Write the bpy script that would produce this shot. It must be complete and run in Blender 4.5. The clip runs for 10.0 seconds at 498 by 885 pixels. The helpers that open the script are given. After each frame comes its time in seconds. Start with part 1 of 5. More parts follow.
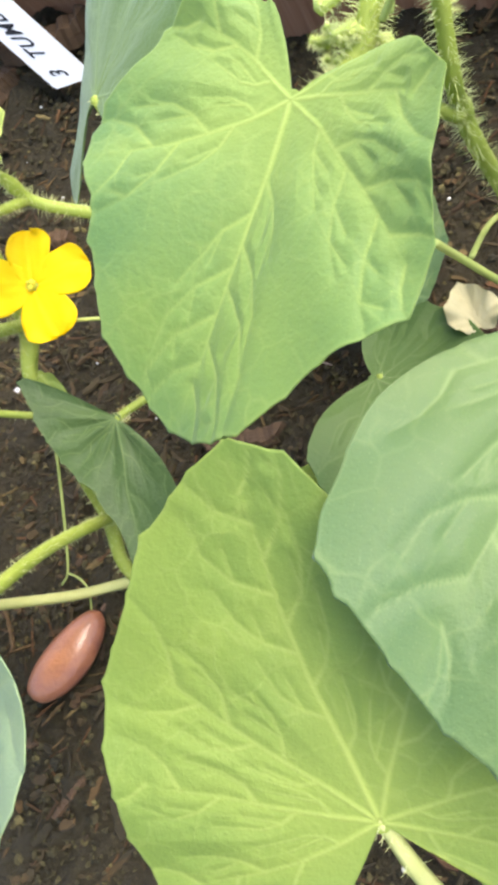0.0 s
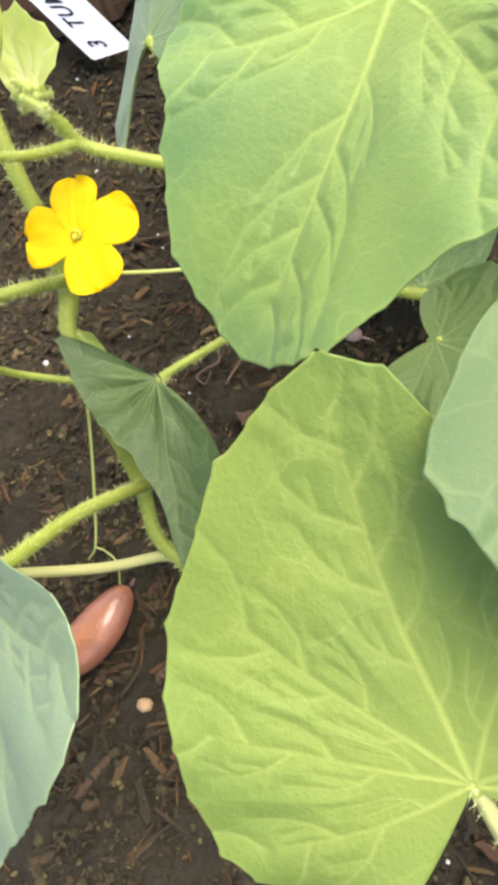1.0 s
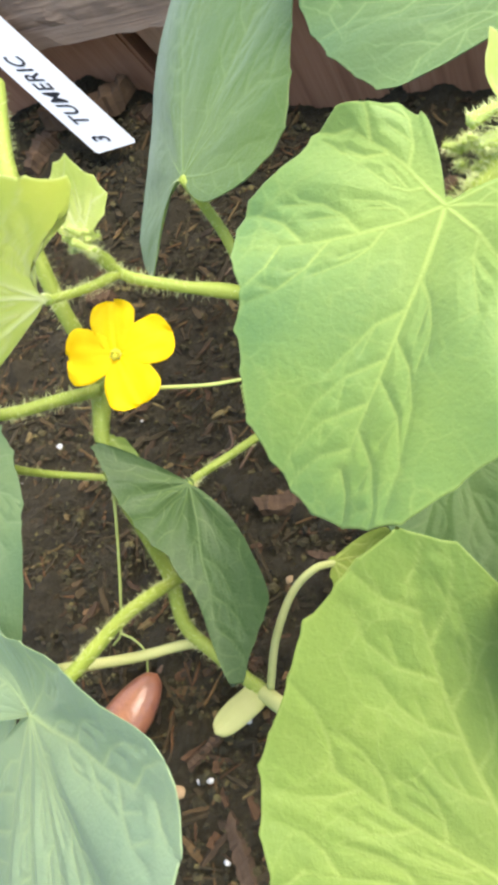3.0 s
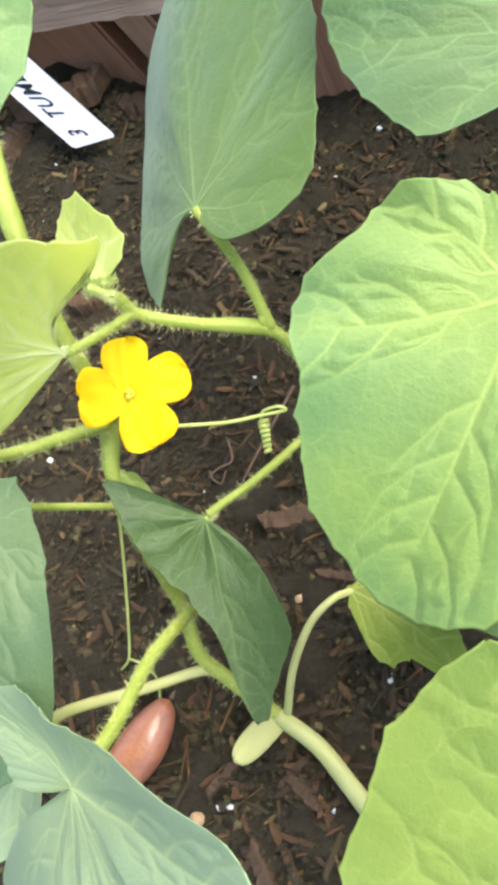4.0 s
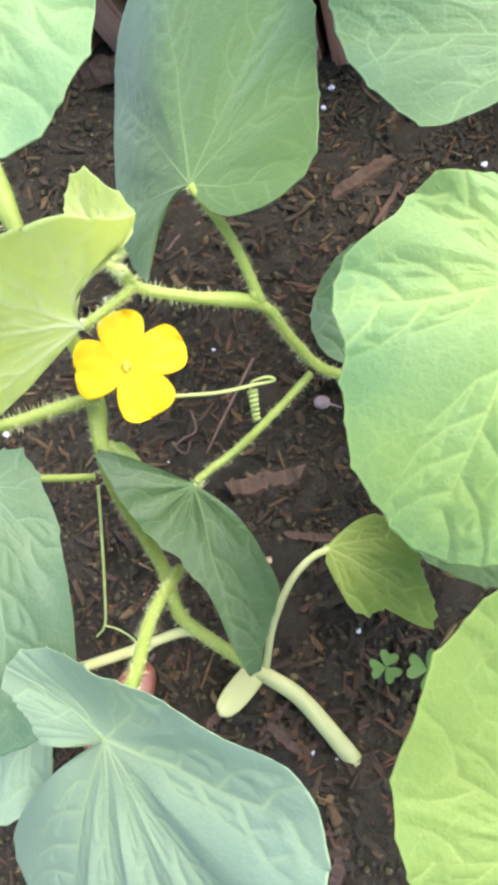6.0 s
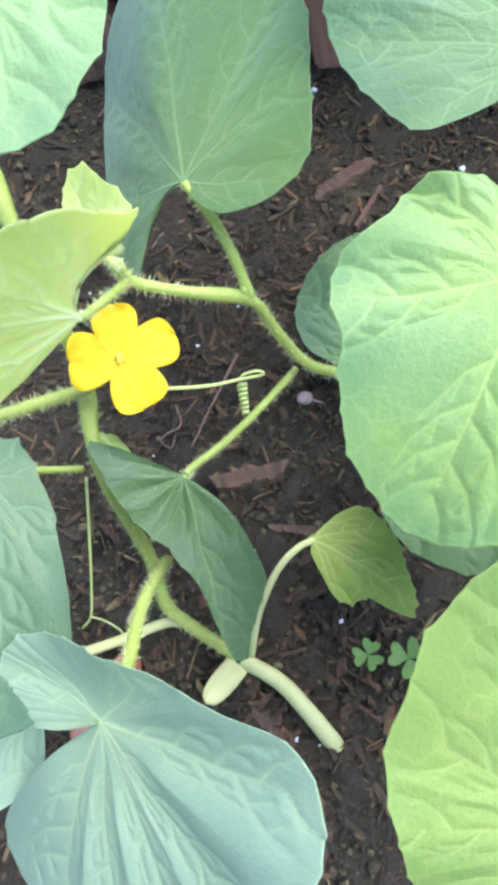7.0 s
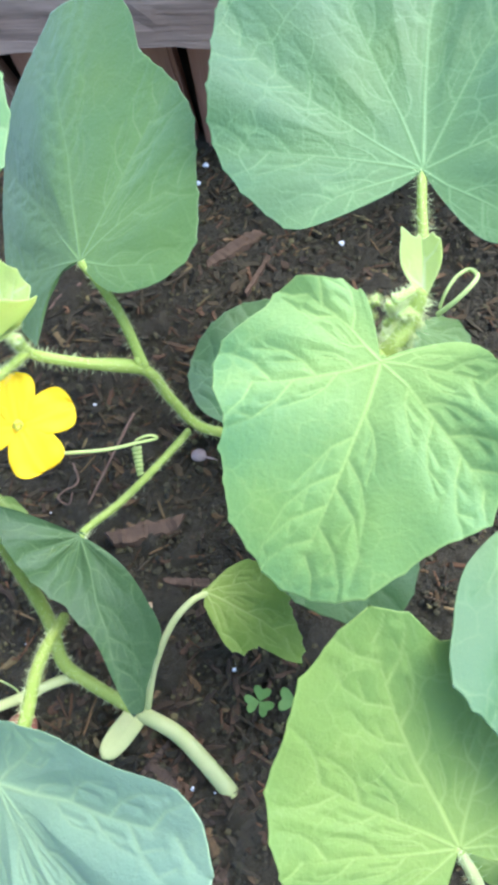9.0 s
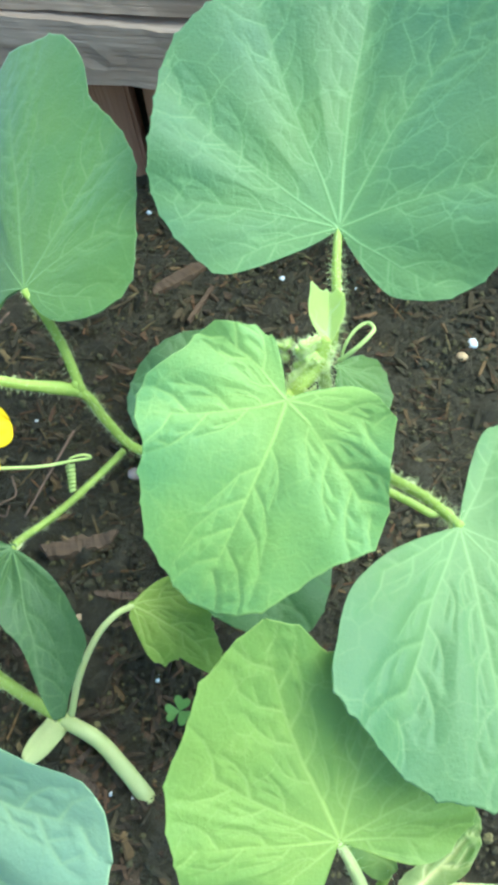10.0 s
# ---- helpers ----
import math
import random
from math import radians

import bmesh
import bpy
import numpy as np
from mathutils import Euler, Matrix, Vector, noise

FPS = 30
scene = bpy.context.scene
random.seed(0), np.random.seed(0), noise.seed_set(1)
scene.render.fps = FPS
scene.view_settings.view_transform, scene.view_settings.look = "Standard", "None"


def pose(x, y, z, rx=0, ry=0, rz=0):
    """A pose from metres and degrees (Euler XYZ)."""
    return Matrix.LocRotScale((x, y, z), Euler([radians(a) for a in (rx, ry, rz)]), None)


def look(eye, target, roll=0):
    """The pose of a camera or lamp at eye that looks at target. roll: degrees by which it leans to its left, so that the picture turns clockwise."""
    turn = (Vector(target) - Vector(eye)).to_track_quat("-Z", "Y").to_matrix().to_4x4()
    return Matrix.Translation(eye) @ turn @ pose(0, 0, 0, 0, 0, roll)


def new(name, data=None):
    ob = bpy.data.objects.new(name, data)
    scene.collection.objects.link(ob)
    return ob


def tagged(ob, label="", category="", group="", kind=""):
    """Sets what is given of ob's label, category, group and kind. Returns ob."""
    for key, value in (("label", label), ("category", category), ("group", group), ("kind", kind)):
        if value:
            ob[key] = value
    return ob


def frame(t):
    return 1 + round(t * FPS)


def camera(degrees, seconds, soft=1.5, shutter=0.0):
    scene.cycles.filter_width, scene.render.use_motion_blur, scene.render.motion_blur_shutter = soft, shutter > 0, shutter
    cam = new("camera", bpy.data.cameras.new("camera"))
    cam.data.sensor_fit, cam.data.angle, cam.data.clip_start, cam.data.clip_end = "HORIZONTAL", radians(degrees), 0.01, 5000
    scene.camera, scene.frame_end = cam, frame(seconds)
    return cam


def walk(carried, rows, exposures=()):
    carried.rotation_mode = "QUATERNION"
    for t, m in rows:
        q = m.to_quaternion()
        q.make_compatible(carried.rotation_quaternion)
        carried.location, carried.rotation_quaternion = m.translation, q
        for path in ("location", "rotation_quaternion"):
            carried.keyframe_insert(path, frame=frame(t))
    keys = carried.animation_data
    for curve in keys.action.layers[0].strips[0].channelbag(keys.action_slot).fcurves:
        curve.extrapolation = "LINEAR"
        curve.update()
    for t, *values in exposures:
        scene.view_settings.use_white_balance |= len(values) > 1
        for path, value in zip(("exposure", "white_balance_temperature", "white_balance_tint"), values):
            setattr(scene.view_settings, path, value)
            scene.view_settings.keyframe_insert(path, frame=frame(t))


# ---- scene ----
cam = camera(38.0, 10.0, 4.3)
PATH = [
    (0, (0.0633, 0.1141, 0.2860), (-0.5684, 0.6657, -0.9576), -39.88),
    (0.5, (0.0494, 0.1006, 0.2830), (-0.5939, 0.6482, -0.9565), -40.29),
    (1, (0.0479, 0.1025, 0.2746), (-0.6023, 0.6608, -0.9565), -38.54),
    (1.5, (0.0485, 0.0994, 0.2801), (-0.5956, 0.6859, -0.9411), -36.77),
    (2, (0.0545, 0.1000, 0.2916), (-0.5970, 0.7116, -0.9132), -36.11),
    (2.5, (0.0453, 0.1018, 0.2990), (-0.5831, 0.7422, -0.9031), -35.11),
    (4, (0.0125, 0.1337, 0.3185), (-0.5124, 0.7195, -0.9588), -35.43),
    (4.5, (-0.0031, 0.1315, 0.3248), (-0.4417, 0.6982, -0.9929), -32.82),
    (5, (-0.0058, 0.1300, 0.3258), (-0.3938, 0.6953, -1.0083), -30.40),
    (5.5, (-0.0095, 0.1268, 0.3315), (-0.3678, 0.6902, -1.0117), -28.42),
    (7, (-0.0192, 0.1163, 0.3430), (-0.2883, 0.6887, -1.0171), -21.32),
    (7.5, (-0.0123, 0.1163, 0.3454), (-0.2557, 0.6968, -1.0161), -19.64),
    (8, (-0.0155, 0.1191, 0.3537), (-0.2210, 0.7132, -1.0082), -16.39),
    (8.5, (-0.0172, 0.1161, 0.3568), (-0.1759, 0.7353, -1.0002), -12.33),
    (9, (-0.0135, 0.1150, 0.3626), (-0.0814, 0.7828, -0.9788), -4.35),
    (9.5, (0.0006, 0.1031, 0.3766), (-0.0122, 0.7904, -0.9566), 0.55),
    (10, (-0.0023, 0.1083, 0.3827), (0.0259, 0.8129, -0.9412), 5.27),
]
LIGHT = [(0, 0.87, 6700, 10), (0.5, 0.89, 6850, 15), (2, 0.90, 7050, 12), (2.5, 0.90, 6900, 8), (4.5, 1.08, 6450, 13), (5.5, 1.12, 6200, 18), (7, 1.14, 5300, 18), (7.5, 1.17, 5400, 21), (8, 1.23, 5100, 22), (8.5, 1.19, 5100, 21), (9, 1.09, 5150, 10), (9.5, 1.07, 5150, -3), (10, 1.04, 5200, -14)]
walk(cam, [(t, look(eye, target, roll)) for t, eye, target, roll in PATH], LIGHT)

# ---- light ----
world = bpy.data.worlds.new("world")
scene.world = world
world.use_nodes = True
wn = world.node_tree.nodes
sky = wn.new("ShaderNodeTexSky")
sky.sky_type = "NISHITA"
sky.sun_disc = False
sky.sun_elevation = radians(62)
sky.sun_rotation = radians(37)
sky.dust_density = 4.0
world.node_tree.links.new(sky.outputs[0], wn["Background"].inputs[0])
wn["Background"].inputs[1].default_value = 0.27
sun_data = bpy.data.lights.new("sun", "SUN")
sun_data.energy, sun_data.angle, sun_data.color = 1.85, radians(28), (1.0, 0.96, 0.88)
sun = new("sun", sun_data)
SUN_FROM = Vector((0.58, 0.04, 1.0))
sun.matrix_world = look(SUN_FROM * 3, (0, 0.2, 0))


# ---- materials ----
def nodes_of(name):
    m = bpy.data.materials.new(name)
    m.use_nodes = True
    t = m.node_tree
    return m, t, t.nodes, t.links, t.nodes["Principled BSDF"]


def ramp(n, stops):
    r = n.new("ShaderNodeValToRGB")
    el = r.color_ramp.elements
    el[0].position, el[0].color = stops[0][0], (*stops[0][1], 1)
    el[1].position, el[1].color = stops[-1][0], (*stops[-1][1], 1)
    for p, c in stops[1:-1]:
        e = el.new(p)
        e.color = (*c, 1)
    return r


def noise_node(n, l, scale, detail=4, rough=0.55, coord=None):
    x = n.new("ShaderNodeTexNoise")
    x.inputs["Scale"].default_value, x.inputs["Detail"].default_value, x.inputs["Roughness"].default_value = scale, detail, rough
    if coord is not None:
        l.new(coord, x.inputs["Vector"])
    return x


def mixcol(n, l, fac, a, b, mode="MIX"):
    x = n.new("ShaderNodeMix")
    x.data_type, x.blend_type = "RGBA", mode
    for sock, v in ((x.inputs[0], fac), (x.inputs[6], a), (x.inputs[7], b)):
        if isinstance(v, (int, float)):
            sock.default_value = v
        elif isinstance(v, tuple):
            sock.default_value = (*v, 1)
        else:
            l.new(v, sock)
    return x.outputs[2]


def bump(n, l, height, strength, distance, normal=None):
    b = n.new("ShaderNodeBump")
    b.inputs["Strength"].default_value, b.inputs["Distance"].default_value = strength, distance
    l.new(height, b.inputs["Height"])
    if normal is not None:
        l.new(normal, b.inputs["Normal"])
    return b.outputs[0]


def leaf_material(name, dark, light, vein, through_col, glow=0.4, rough=0.5, net=0.22, cell=130, down=0.09):
    """A downy leaf: blade colour with blotches, pale main veins and a fine net of small veins, letting light through."""
    m, t, n, l, p = nodes_of(name)
    flat = n.new("ShaderNodeAttribute")
    flat.attribute_name = "flat"
    veins = n.new("ShaderNodeAttribute")
    veins.attribute_name = "vein"
    out = n.new("ShaderNodeAttribute")
    out.attribute_name = "out"
    halo = n.new("ShaderNodeAttribute")
    halo.attribute_name = "halo"
    big = noise_node(n, l, 17, 3, 0.5, flat.outputs["Vector"])
    fine = noise_node(n, l, 750, 3, 0.65, flat.outputs["Vector"])
    col = ramp(n, [(0.40, dark), (0.72, light)])
    l.new(big.outputs[0], col.inputs[0])
    wob = n.new("ShaderNodeVectorMath")
    wob.operation = "MULTIPLY_ADD"
    wn_ = noise_node(n, l, 160, 2, 0.5, flat.outputs["Vector"])
    l.new(wn_.outputs["Color"], wob.inputs[0])
    wob.inputs[1].default_value = (0.004, 0.004, 0.004)
    l.new(flat.outputs["Vector"], wob.inputs[2])
    vor = n.new("ShaderNodeTexVoronoi")
    vor.feature = "DISTANCE_TO_EDGE"
    vor.inputs["Scale"].default_value = cell
    l.new(wob.outputs[0], vor.inputs["Vector"])
    small = n.new("ShaderNodeMapRange")
    small.inputs["From Min"].default_value, small.inputs["From Max"].default_value = 0.0, 0.00058 * cell
    small.inputs["To Min"].default_value, small.inputs["To Max"].default_value = net, 0.0
    l.new(vor.outputs["Distance"], small.inputs["Value"])
    # the net shows strongly in some patches and fades out in others
    patch = noise_node(n, l, 42, 3, 0.6, flat.outputs["Vector"])
    show = n.new("ShaderNodeMapRange")
    show.inputs["From Min"].default_value, show.inputs["From Max"].default_value = 0.38, 0.66
    l.new(patch.outputs[0], show.inputs["Value"])
    faint = n.new("ShaderNodeMath")
    faint.operation = "MULTIPLY"
    l.new(small.outputs[0], faint.inputs[0])
    l.new(show.outputs[0], faint.inputs[1])
    vmax = n.new("ShaderNodeMath")
    vmax.operation = "MAXIMUM"
    l.new(faint.outputs[0], vmax.inputs[0])
    l.new(veins.outputs["Fac"], vmax.inputs[1])
    speck = mixcol(n, l, fine.outputs[0], col.outputs[0], light, "MIX")
    c1 = mixcol(n, l, 0.5, col.outputs[0], speck)
    # young yellow-green tissue round the stalk, fading outwards, and faint bands between the veins
    young = n.new("ShaderNodeMapRange")
    young.inputs["From Min"].default_value, young.inputs["From Max"].default_value = 0.0, 0.68
    young.inputs["To Min"].default_value, young.inputs["To Max"].default_value = 0.5, 0.0
    l.new(out.outputs["Fac"], young.inputs["Value"])
    c1 = mixcol(n, l, young.outputs[0], c1, tuple(0.55 * a + 0.45 * b for a, b in zip(light, vein)))
    # brighter yellow-green tissue along the main veins
    rich = n.new("ShaderNodeMath")
    rich.operation = "MULTIPLY"
    rich.inputs[1].default_value = 0.42
    l.new(halo.outputs["Fac"], rich.inputs[0])
    c1 = mixcol(n, l, rich.outputs[0], c1, tuple(0.6 * a + 0.4 * b for a, b in zip(light, vein)))
    pale = noise_node(n, l, 2600, 2, 0.5, flat.outputs["Vector"])
    dust = n.new("ShaderNodeMapRange")
    dust.inputs["From Min"].default_value, dust.inputs["From Max"].default_value = 0.62, 0.78
    dust.inputs["To Min"].default_value, dust.inputs["To Max"].default_value = 0.0, 0.5
    l.new(pale.outputs[0], dust.inputs["Value"])
    c1 = mixcol(n, l, dust.outputs[0], c1, vein)
    c2 = mixcol(n, l, vmax.outputs[0], c1, vein)
    l.new(c2, p.inputs["Base Color"])
    p.inputs["Roughness"].default_value = rough
    p.inputs["Specular IOR Level"].default_value = 0.3
    p.inputs["Sheen Weight"].default_value = down
    p.inputs["Sheen Roughness"].default_value = 0.45
    p.inputs["Sheen Tint"].default_value = (0.72, 0.93, 1.0, 1)
    # blisters between the small veins
    puff = n.new("ShaderNodeTexVoronoi")
    puff.feature = "SMOOTH_F1"
    puff.inputs["Scale"].default_value, puff.inputs["Smoothness"].default_value = cell * 1.5, 0.6
    l.new(wob.outputs[0], puff.inputs["Vector"])
    nb = bump(n, l, puff.outputs["Distance"], 0.15, -0.0010)
    nb = bump(n, l, small.outputs[0], 0.16, 0.0005, nb)
    nb = bump(n, l, fine.outputs[0], 0.45, 0.0005, nb)
    l.new(nb, p.inputs["Normal"])
    tr = n.new("ShaderNodeBsdfTranslucent")
    l.new(mixcol(n, l, vmax.outputs[0], through_col, vein), tr.inputs["Color"])
    l.new(nb, tr.inputs["Normal"])
    mx = n.new("ShaderNodeMixShader")
    mx.inputs[0].default_value = glow
    l.new(p.outputs[0], mx.inputs[1])
    l.new(tr.outputs[0], mx.inputs[2])
    l.new(mx.outputs[0], n["Material Output"].inputs["Surface"])
    return m


def soft_material(name, a, b, scale, rough=0.5, glow=0.0, through_col=None, bump_h=0.0):
    """A plain organic surface: two colours mixed by noise, a little relief, and light let through where it is thin."""
    m, t, n, l, p = nodes_of(name)
    co = n.new("ShaderNodeTexCoord").outputs["Object"]
    nz = noise_node(n, l, scale, 4, 0.55, co)
    col = ramp(n, [(0.3, a), (0.7, b)])
    l.new(nz.outputs[0], col.inputs[0])
    base = col.outputs[0]
    fine = noise_node(n, l, scale * 9, 3, 0.6, co)
    base = mixcol(n, l, 0.25, base, mixcol(n, l, fine.outputs[0], a, b))
    l.new(base, p.inputs["Base Color"])
    p.inputs["Roughness"].default_value = rough
    p.inputs["Specular IOR Level"].default_value = 0.3
    if bump_h:
        l.new(bump(n, l, fine.outputs[0], 0.5, bump_h), p.inputs["Normal"])
    if glow:
        tr = n.new("ShaderNodeBsdfTranslucent")
        tr.inputs["Color"].default_value = (*(through_col or b), 1)
        mx = n.new("ShaderNodeMixShader")
        mx.inputs[0].default_value = glow
        l.new(p.outputs[0], mx.inputs[1])
        l.new(tr.outputs[0], mx.inputs[2])
        l.new(mx.outputs[0], n["Material Output"].inputs["Surface"])
    return m


def wood_material(name, a, b, c, grain_axis, rough=0.8):
    """Sawn timber: long grain along one axis, dark streaks, knots and cracks in the relief."""
    m, t, n, l, p = nodes_of(name)
    co = n.new("ShaderNodeTexCoord").outputs["Object"]
    mp = n.new("ShaderNodeMapping")
    mp.inputs["Scale"].default_value = [3.0 if k == grain_axis else 60.0 for k in range(3)]
    l.new(co, mp.inputs["Vector"])
    grain = noise_node(n, l, 2.2, 6, 0.65, mp.outputs[0])
    mp2 = n.new("ShaderNodeMapping")
    mp2.inputs["Scale"].default_value = [6.0 if k == grain_axis else 300.0 for k in range(3)]
    l.new(co, mp2.inputs["Vector"])
    fine = noise_node(n, l, 1.5, 3, 0.6, mp2.outputs[0])
    col = ramp(n, [(0.25, a), (0.5, b), (0.75, c)])
    l.new(grain.outputs[0], col.inputs[0])
    info = n.new("ShaderNodeObjectInfo")
    tone = ramp(n, [(0.0, (0.75, 0.75, 0.75)), (1.0, (1.15, 1.1, 1.05))])
    l.new(info.outputs["Random"], tone.inputs[0])
    base = mixcol(n, l, 0.3, col.outputs[0], mixcol(n, l, fine.outputs[0], a, c))
    l.new(mixcol(n, l, 1.0, base, tone.outputs[0], "MULTIPLY"), p.inputs["Base Color"])
    p.inputs["Roughness"].default_value = rough
    nb = bump(n, l, grain.outputs[0], 0.6, 0.003)
    nb = bump(n, l, fine.outputs[0], 0.5, 0.001, nb)
    l.new(nb, p.inputs["Normal"])
    return m


def crumb_material(name, stops, rough=0.95, single=False):
    """Loose pieces that each take their own tone."""
    m, t, n, l, p = nodes_of(name)
    tone = n.new("ShaderNodeObjectInfo") if single else n.new("ShaderNodeNewGeometry")
    col = ramp(n, stops)
    l.new(tone.outputs["Random" if single else "Random Per Island"], col.inputs[0])
    co = n.new("ShaderNodeTexCoord").outputs["Object"]
    nz = noise_node(n, l, 500, 4, 0.6, co)
    l.new(mixcol(n, l, 0.7, col.outputs[0], mixcol(n, l, nz.outputs[0], (0.25, 0.25, 0.25), (1.4, 1.4, 1.4)), "MULTIPLY"), p.inputs["Base Color"])
    p.inputs["Roughness"].default_value = rough
    l.new(bump(n, l, nz.outputs[0], 0.6, 0.001), p.inputs["Normal"])
    return m


def soil_material():
    m, t, n, l, p = nodes_of("soil")
    co = n.new("ShaderNodeTexCoord").outputs["Object"]
    big = noise_node(n, l, 14, 4, 0.6, co)
    mid = noise_node(n, l, 120, 5, 0.65, co)
    fine = noise_node(n, l, 900, 4, 0.7, co)
    c1 = ramp(n, [(0.3, (0.0144, 0.0130, 0.0046)), (0.55, (0.0383, 0.0321, 0.0117)), (0.75, (0.0768, 0.0618, 0.0219))])
    l.new(mid.outputs[0], c1.inputs[0])
    c2 = mixcol(n, l, big.outputs[0], c1.outputs[0], (0.0396, 0.0321, 0.0110))
    l.new(mixcol(n, l, 0.5, c2, mixcol(n, l, fine.outputs[0], (0.0071, 0.0062, 0.0032), (0.1020, 0.0766, 0.0336))), p.inputs["Base Color"])
    p.inputs["Roughness"].default_value = 0.92
    nb = bump(n, l, mid.outputs[0], 1.0, 0.009)
    l.new(bump(n, l, fine.outputs[0], 1.0, 0.003, nb), p.inputs["Normal"])
    return m


LEAF_GREEN = leaf_material("leaf_green", (0.1000, 0.2150, 0.0850), (0.2250, 0.3252, 0.0650), (0.4400, 0.5535, 0.1400), (0.3600, 0.5335, 0.0640), 0.30, 0.5, 0.26, 130, 0.12)
LEAF_MID = leaf_material("leaf_mid_green", (0.0560, 0.1240, 0.0580), (0.0980, 0.1650, 0.0420), (0.2300, 0.3600, 0.1200), (0.1626, 0.3278, 0.0497), 0.25, 0.46, 0.50, 78, 0.20)
LEAF_FOLDED = leaf_material("leaf_folded_green", (0.0640, 0.1320, 0.0320), (0.1020, 0.1680, 0.0280), (0.2300, 0.3400, 0.0950), (0.1900, 0.3500, 0.0400), 0.27, 0.46, 0.32, 90, 0.26)
LEAF_BROAD = leaf_material("leaf_broad_green", (0.0850, 0.1650, 0.0680), (0.1350, 0.2080, 0.0600), (0.2600, 0.3600, 0.1250), (0.1900, 0.3300, 0.0650), 0.28, 0.46, 0.30, 90, 0.12)
LEAF_PALE = leaf_material("leaf_pale_green", (0.1500, 0.2700, 0.1250), (0.2500, 0.3700, 0.1250), (0.4300, 0.5500, 0.2000), (0.4200, 0.6200, 0.1300), 0.36, 0.5, 0.30, 90, 0.12)
# darker copy of the leaf green, with the shade below the canopy in its colour
LEAF_SHADE = leaf_material("leaf_shaded_green", (0.0520, 0.1100, 0.0340), (0.0850, 0.1450, 0.0320), (0.1700, 0.2500, 0.0800), (0.1500, 0.3000, 0.0400), 0.25, 0.5, 0.25, 100, 0.02)
LEAF_YELLOW = leaf_material("leaf_yellow_green", (0.135, 0.228, 0.052), (0.225, 0.308, 0.058), (0.44, 0.53, 0.13), (0.44, 0.57, 0.06), 0.34, 0.5, 0.34, 100, 0.04)
# shade from the leaves above is put into this base green
LEAF_DEEP_SHADED = leaf_material("leaf_deep_shaded", (0.0340, 0.0760, 0.0205), (0.0520, 0.1010, 0.0275), (0.1750, 0.2600, 0.0880), (0.0872, 0.1865, 0.0234), 0.25, 0.42, 0.24, 130, 0.08)
LEAF_OLIVE = leaf_material("leaf_olive", (0.1297, 0.2088, 0.0209), (0.2211, 0.3053, 0.0374), (0.4925, 0.5630, 0.1309), (0.3629, 0.4896, 0.0374), 0.34, 0.5, 0.25)
LEAF_BLUE = leaf_material("leaf_glaucous", (0.1950, 0.2850, 0.1880), (0.2600, 0.3500, 0.2150), (0.4800, 0.5900, 0.2500), (0.4800, 0.6400, 0.2100), 0.36, 0.44, 0.20, 75, 0.10)
LEAF_YOUNG = leaf_material("leaf_young", (0.40, 0.52, 0.15), (0.58, 0.67, 0.25), (0.88, 0.90, 0.60), (0.86, 0.90, 0.34), 0.66, 0.5, 0.12)
LEAF_DUSK = leaf_material("leaf_dull_green", (0.060, 0.120, 0.062), (0.100, 0.155, 0.056), (0.20, 0.29, 0.13), (0.16, 0.32, 0.06), 0.22, 0.46, 0.2)
LEAF_STRIPE = leaf_material("leaf_striped_young", (0.0600, 0.1250, 0.0220), (0.1300, 0.2100, 0.0350), (0.7623, 0.7030, 0.2933), (0.4043, 0.4750, 0.0638), 0.3, 0.5, 0.1)
STEM_GREEN = soft_material("stem_green", (0.310, 0.400, 0.070), (0.450, 0.530, 0.115), 90, 0.45, 0.30, (0.450, 0.560, 0.110), 0.0008)
STEM_PALE = soft_material("stem_pale", (0.5000, 0.5400, 0.1900), (0.6200, 0.6400, 0.2900), 60, 0.45, 0.25, (0.7000, 0.7500, 0.3200), 0.0005)
TENDRIL_GREEN = soft_material("tendril_green", (0.4000, 0.5000, 0.1350), (0.5500, 0.6000, 0.2100), 80, 0.45, 0.25, (0.6000, 0.6600, 0.1875))
HAIR = soft_material("plant_hair", (0.7400, 0.8000, 0.3413), (0.8600, 0.9000, 0.4875), 200, 0.4, 0.4, (0.8500, 0.8800, 0.5687))
PETAL = soft_material("petal_yellow", (0.94, 0.65, 0.002), (1.0, 0.77, 0.004), 90, 0.6, 0.5, (1.0, 0.81, 0.006), 0.0004)
THROAT = soft_material("flower_throat", (0.70, 0.66, 0.04), (0.76, 0.74, 0.10), 300, 0.5, 0.4, (0.9, 0.88, 0.25), 0.0004)
COTYLEDON = soft_material("cotyledon_pale", (0.5680, 0.6020, 0.2193), (0.6540, 0.6710, 0.3068), 50, 0.5, 0.35, (0.6880, 0.6880, 0.2780), 0.0006)
CLOVER = soft_material("clover_green", (0.10, 0.20, 0.040), (0.17, 0.28, 0.06), 120, 0.5, 0.3, (0.2, 0.4, 0.08))
POD = soft_material("pod_brown", (0.20, 0.080, 0.062), (0.48, 0.195, 0.080), 60, 0.30, 0.0, None, 0.0012)
POD.node_tree.nodes["Principled BSDF"].inputs["Coat Weight"].default_value = 0.8
POD.node_tree.nodes["Principled BSDF"].inputs["Coat Roughness"].default_value = 0.22
DRY_LEAF = soft_material("dry_leaf", (0.55, 0.50, 0.28), (0.70, 0.64, 0.40), 60, 0.7, 0.3, (0.7, 0.62, 0.35), 0.001)
DRY_BROWN = soft_material("dry_brown", (0.10, 0.062, 0.04), (0.18, 0.115, 0.075), 200, 0.8, 0.0, None, 0.0005)
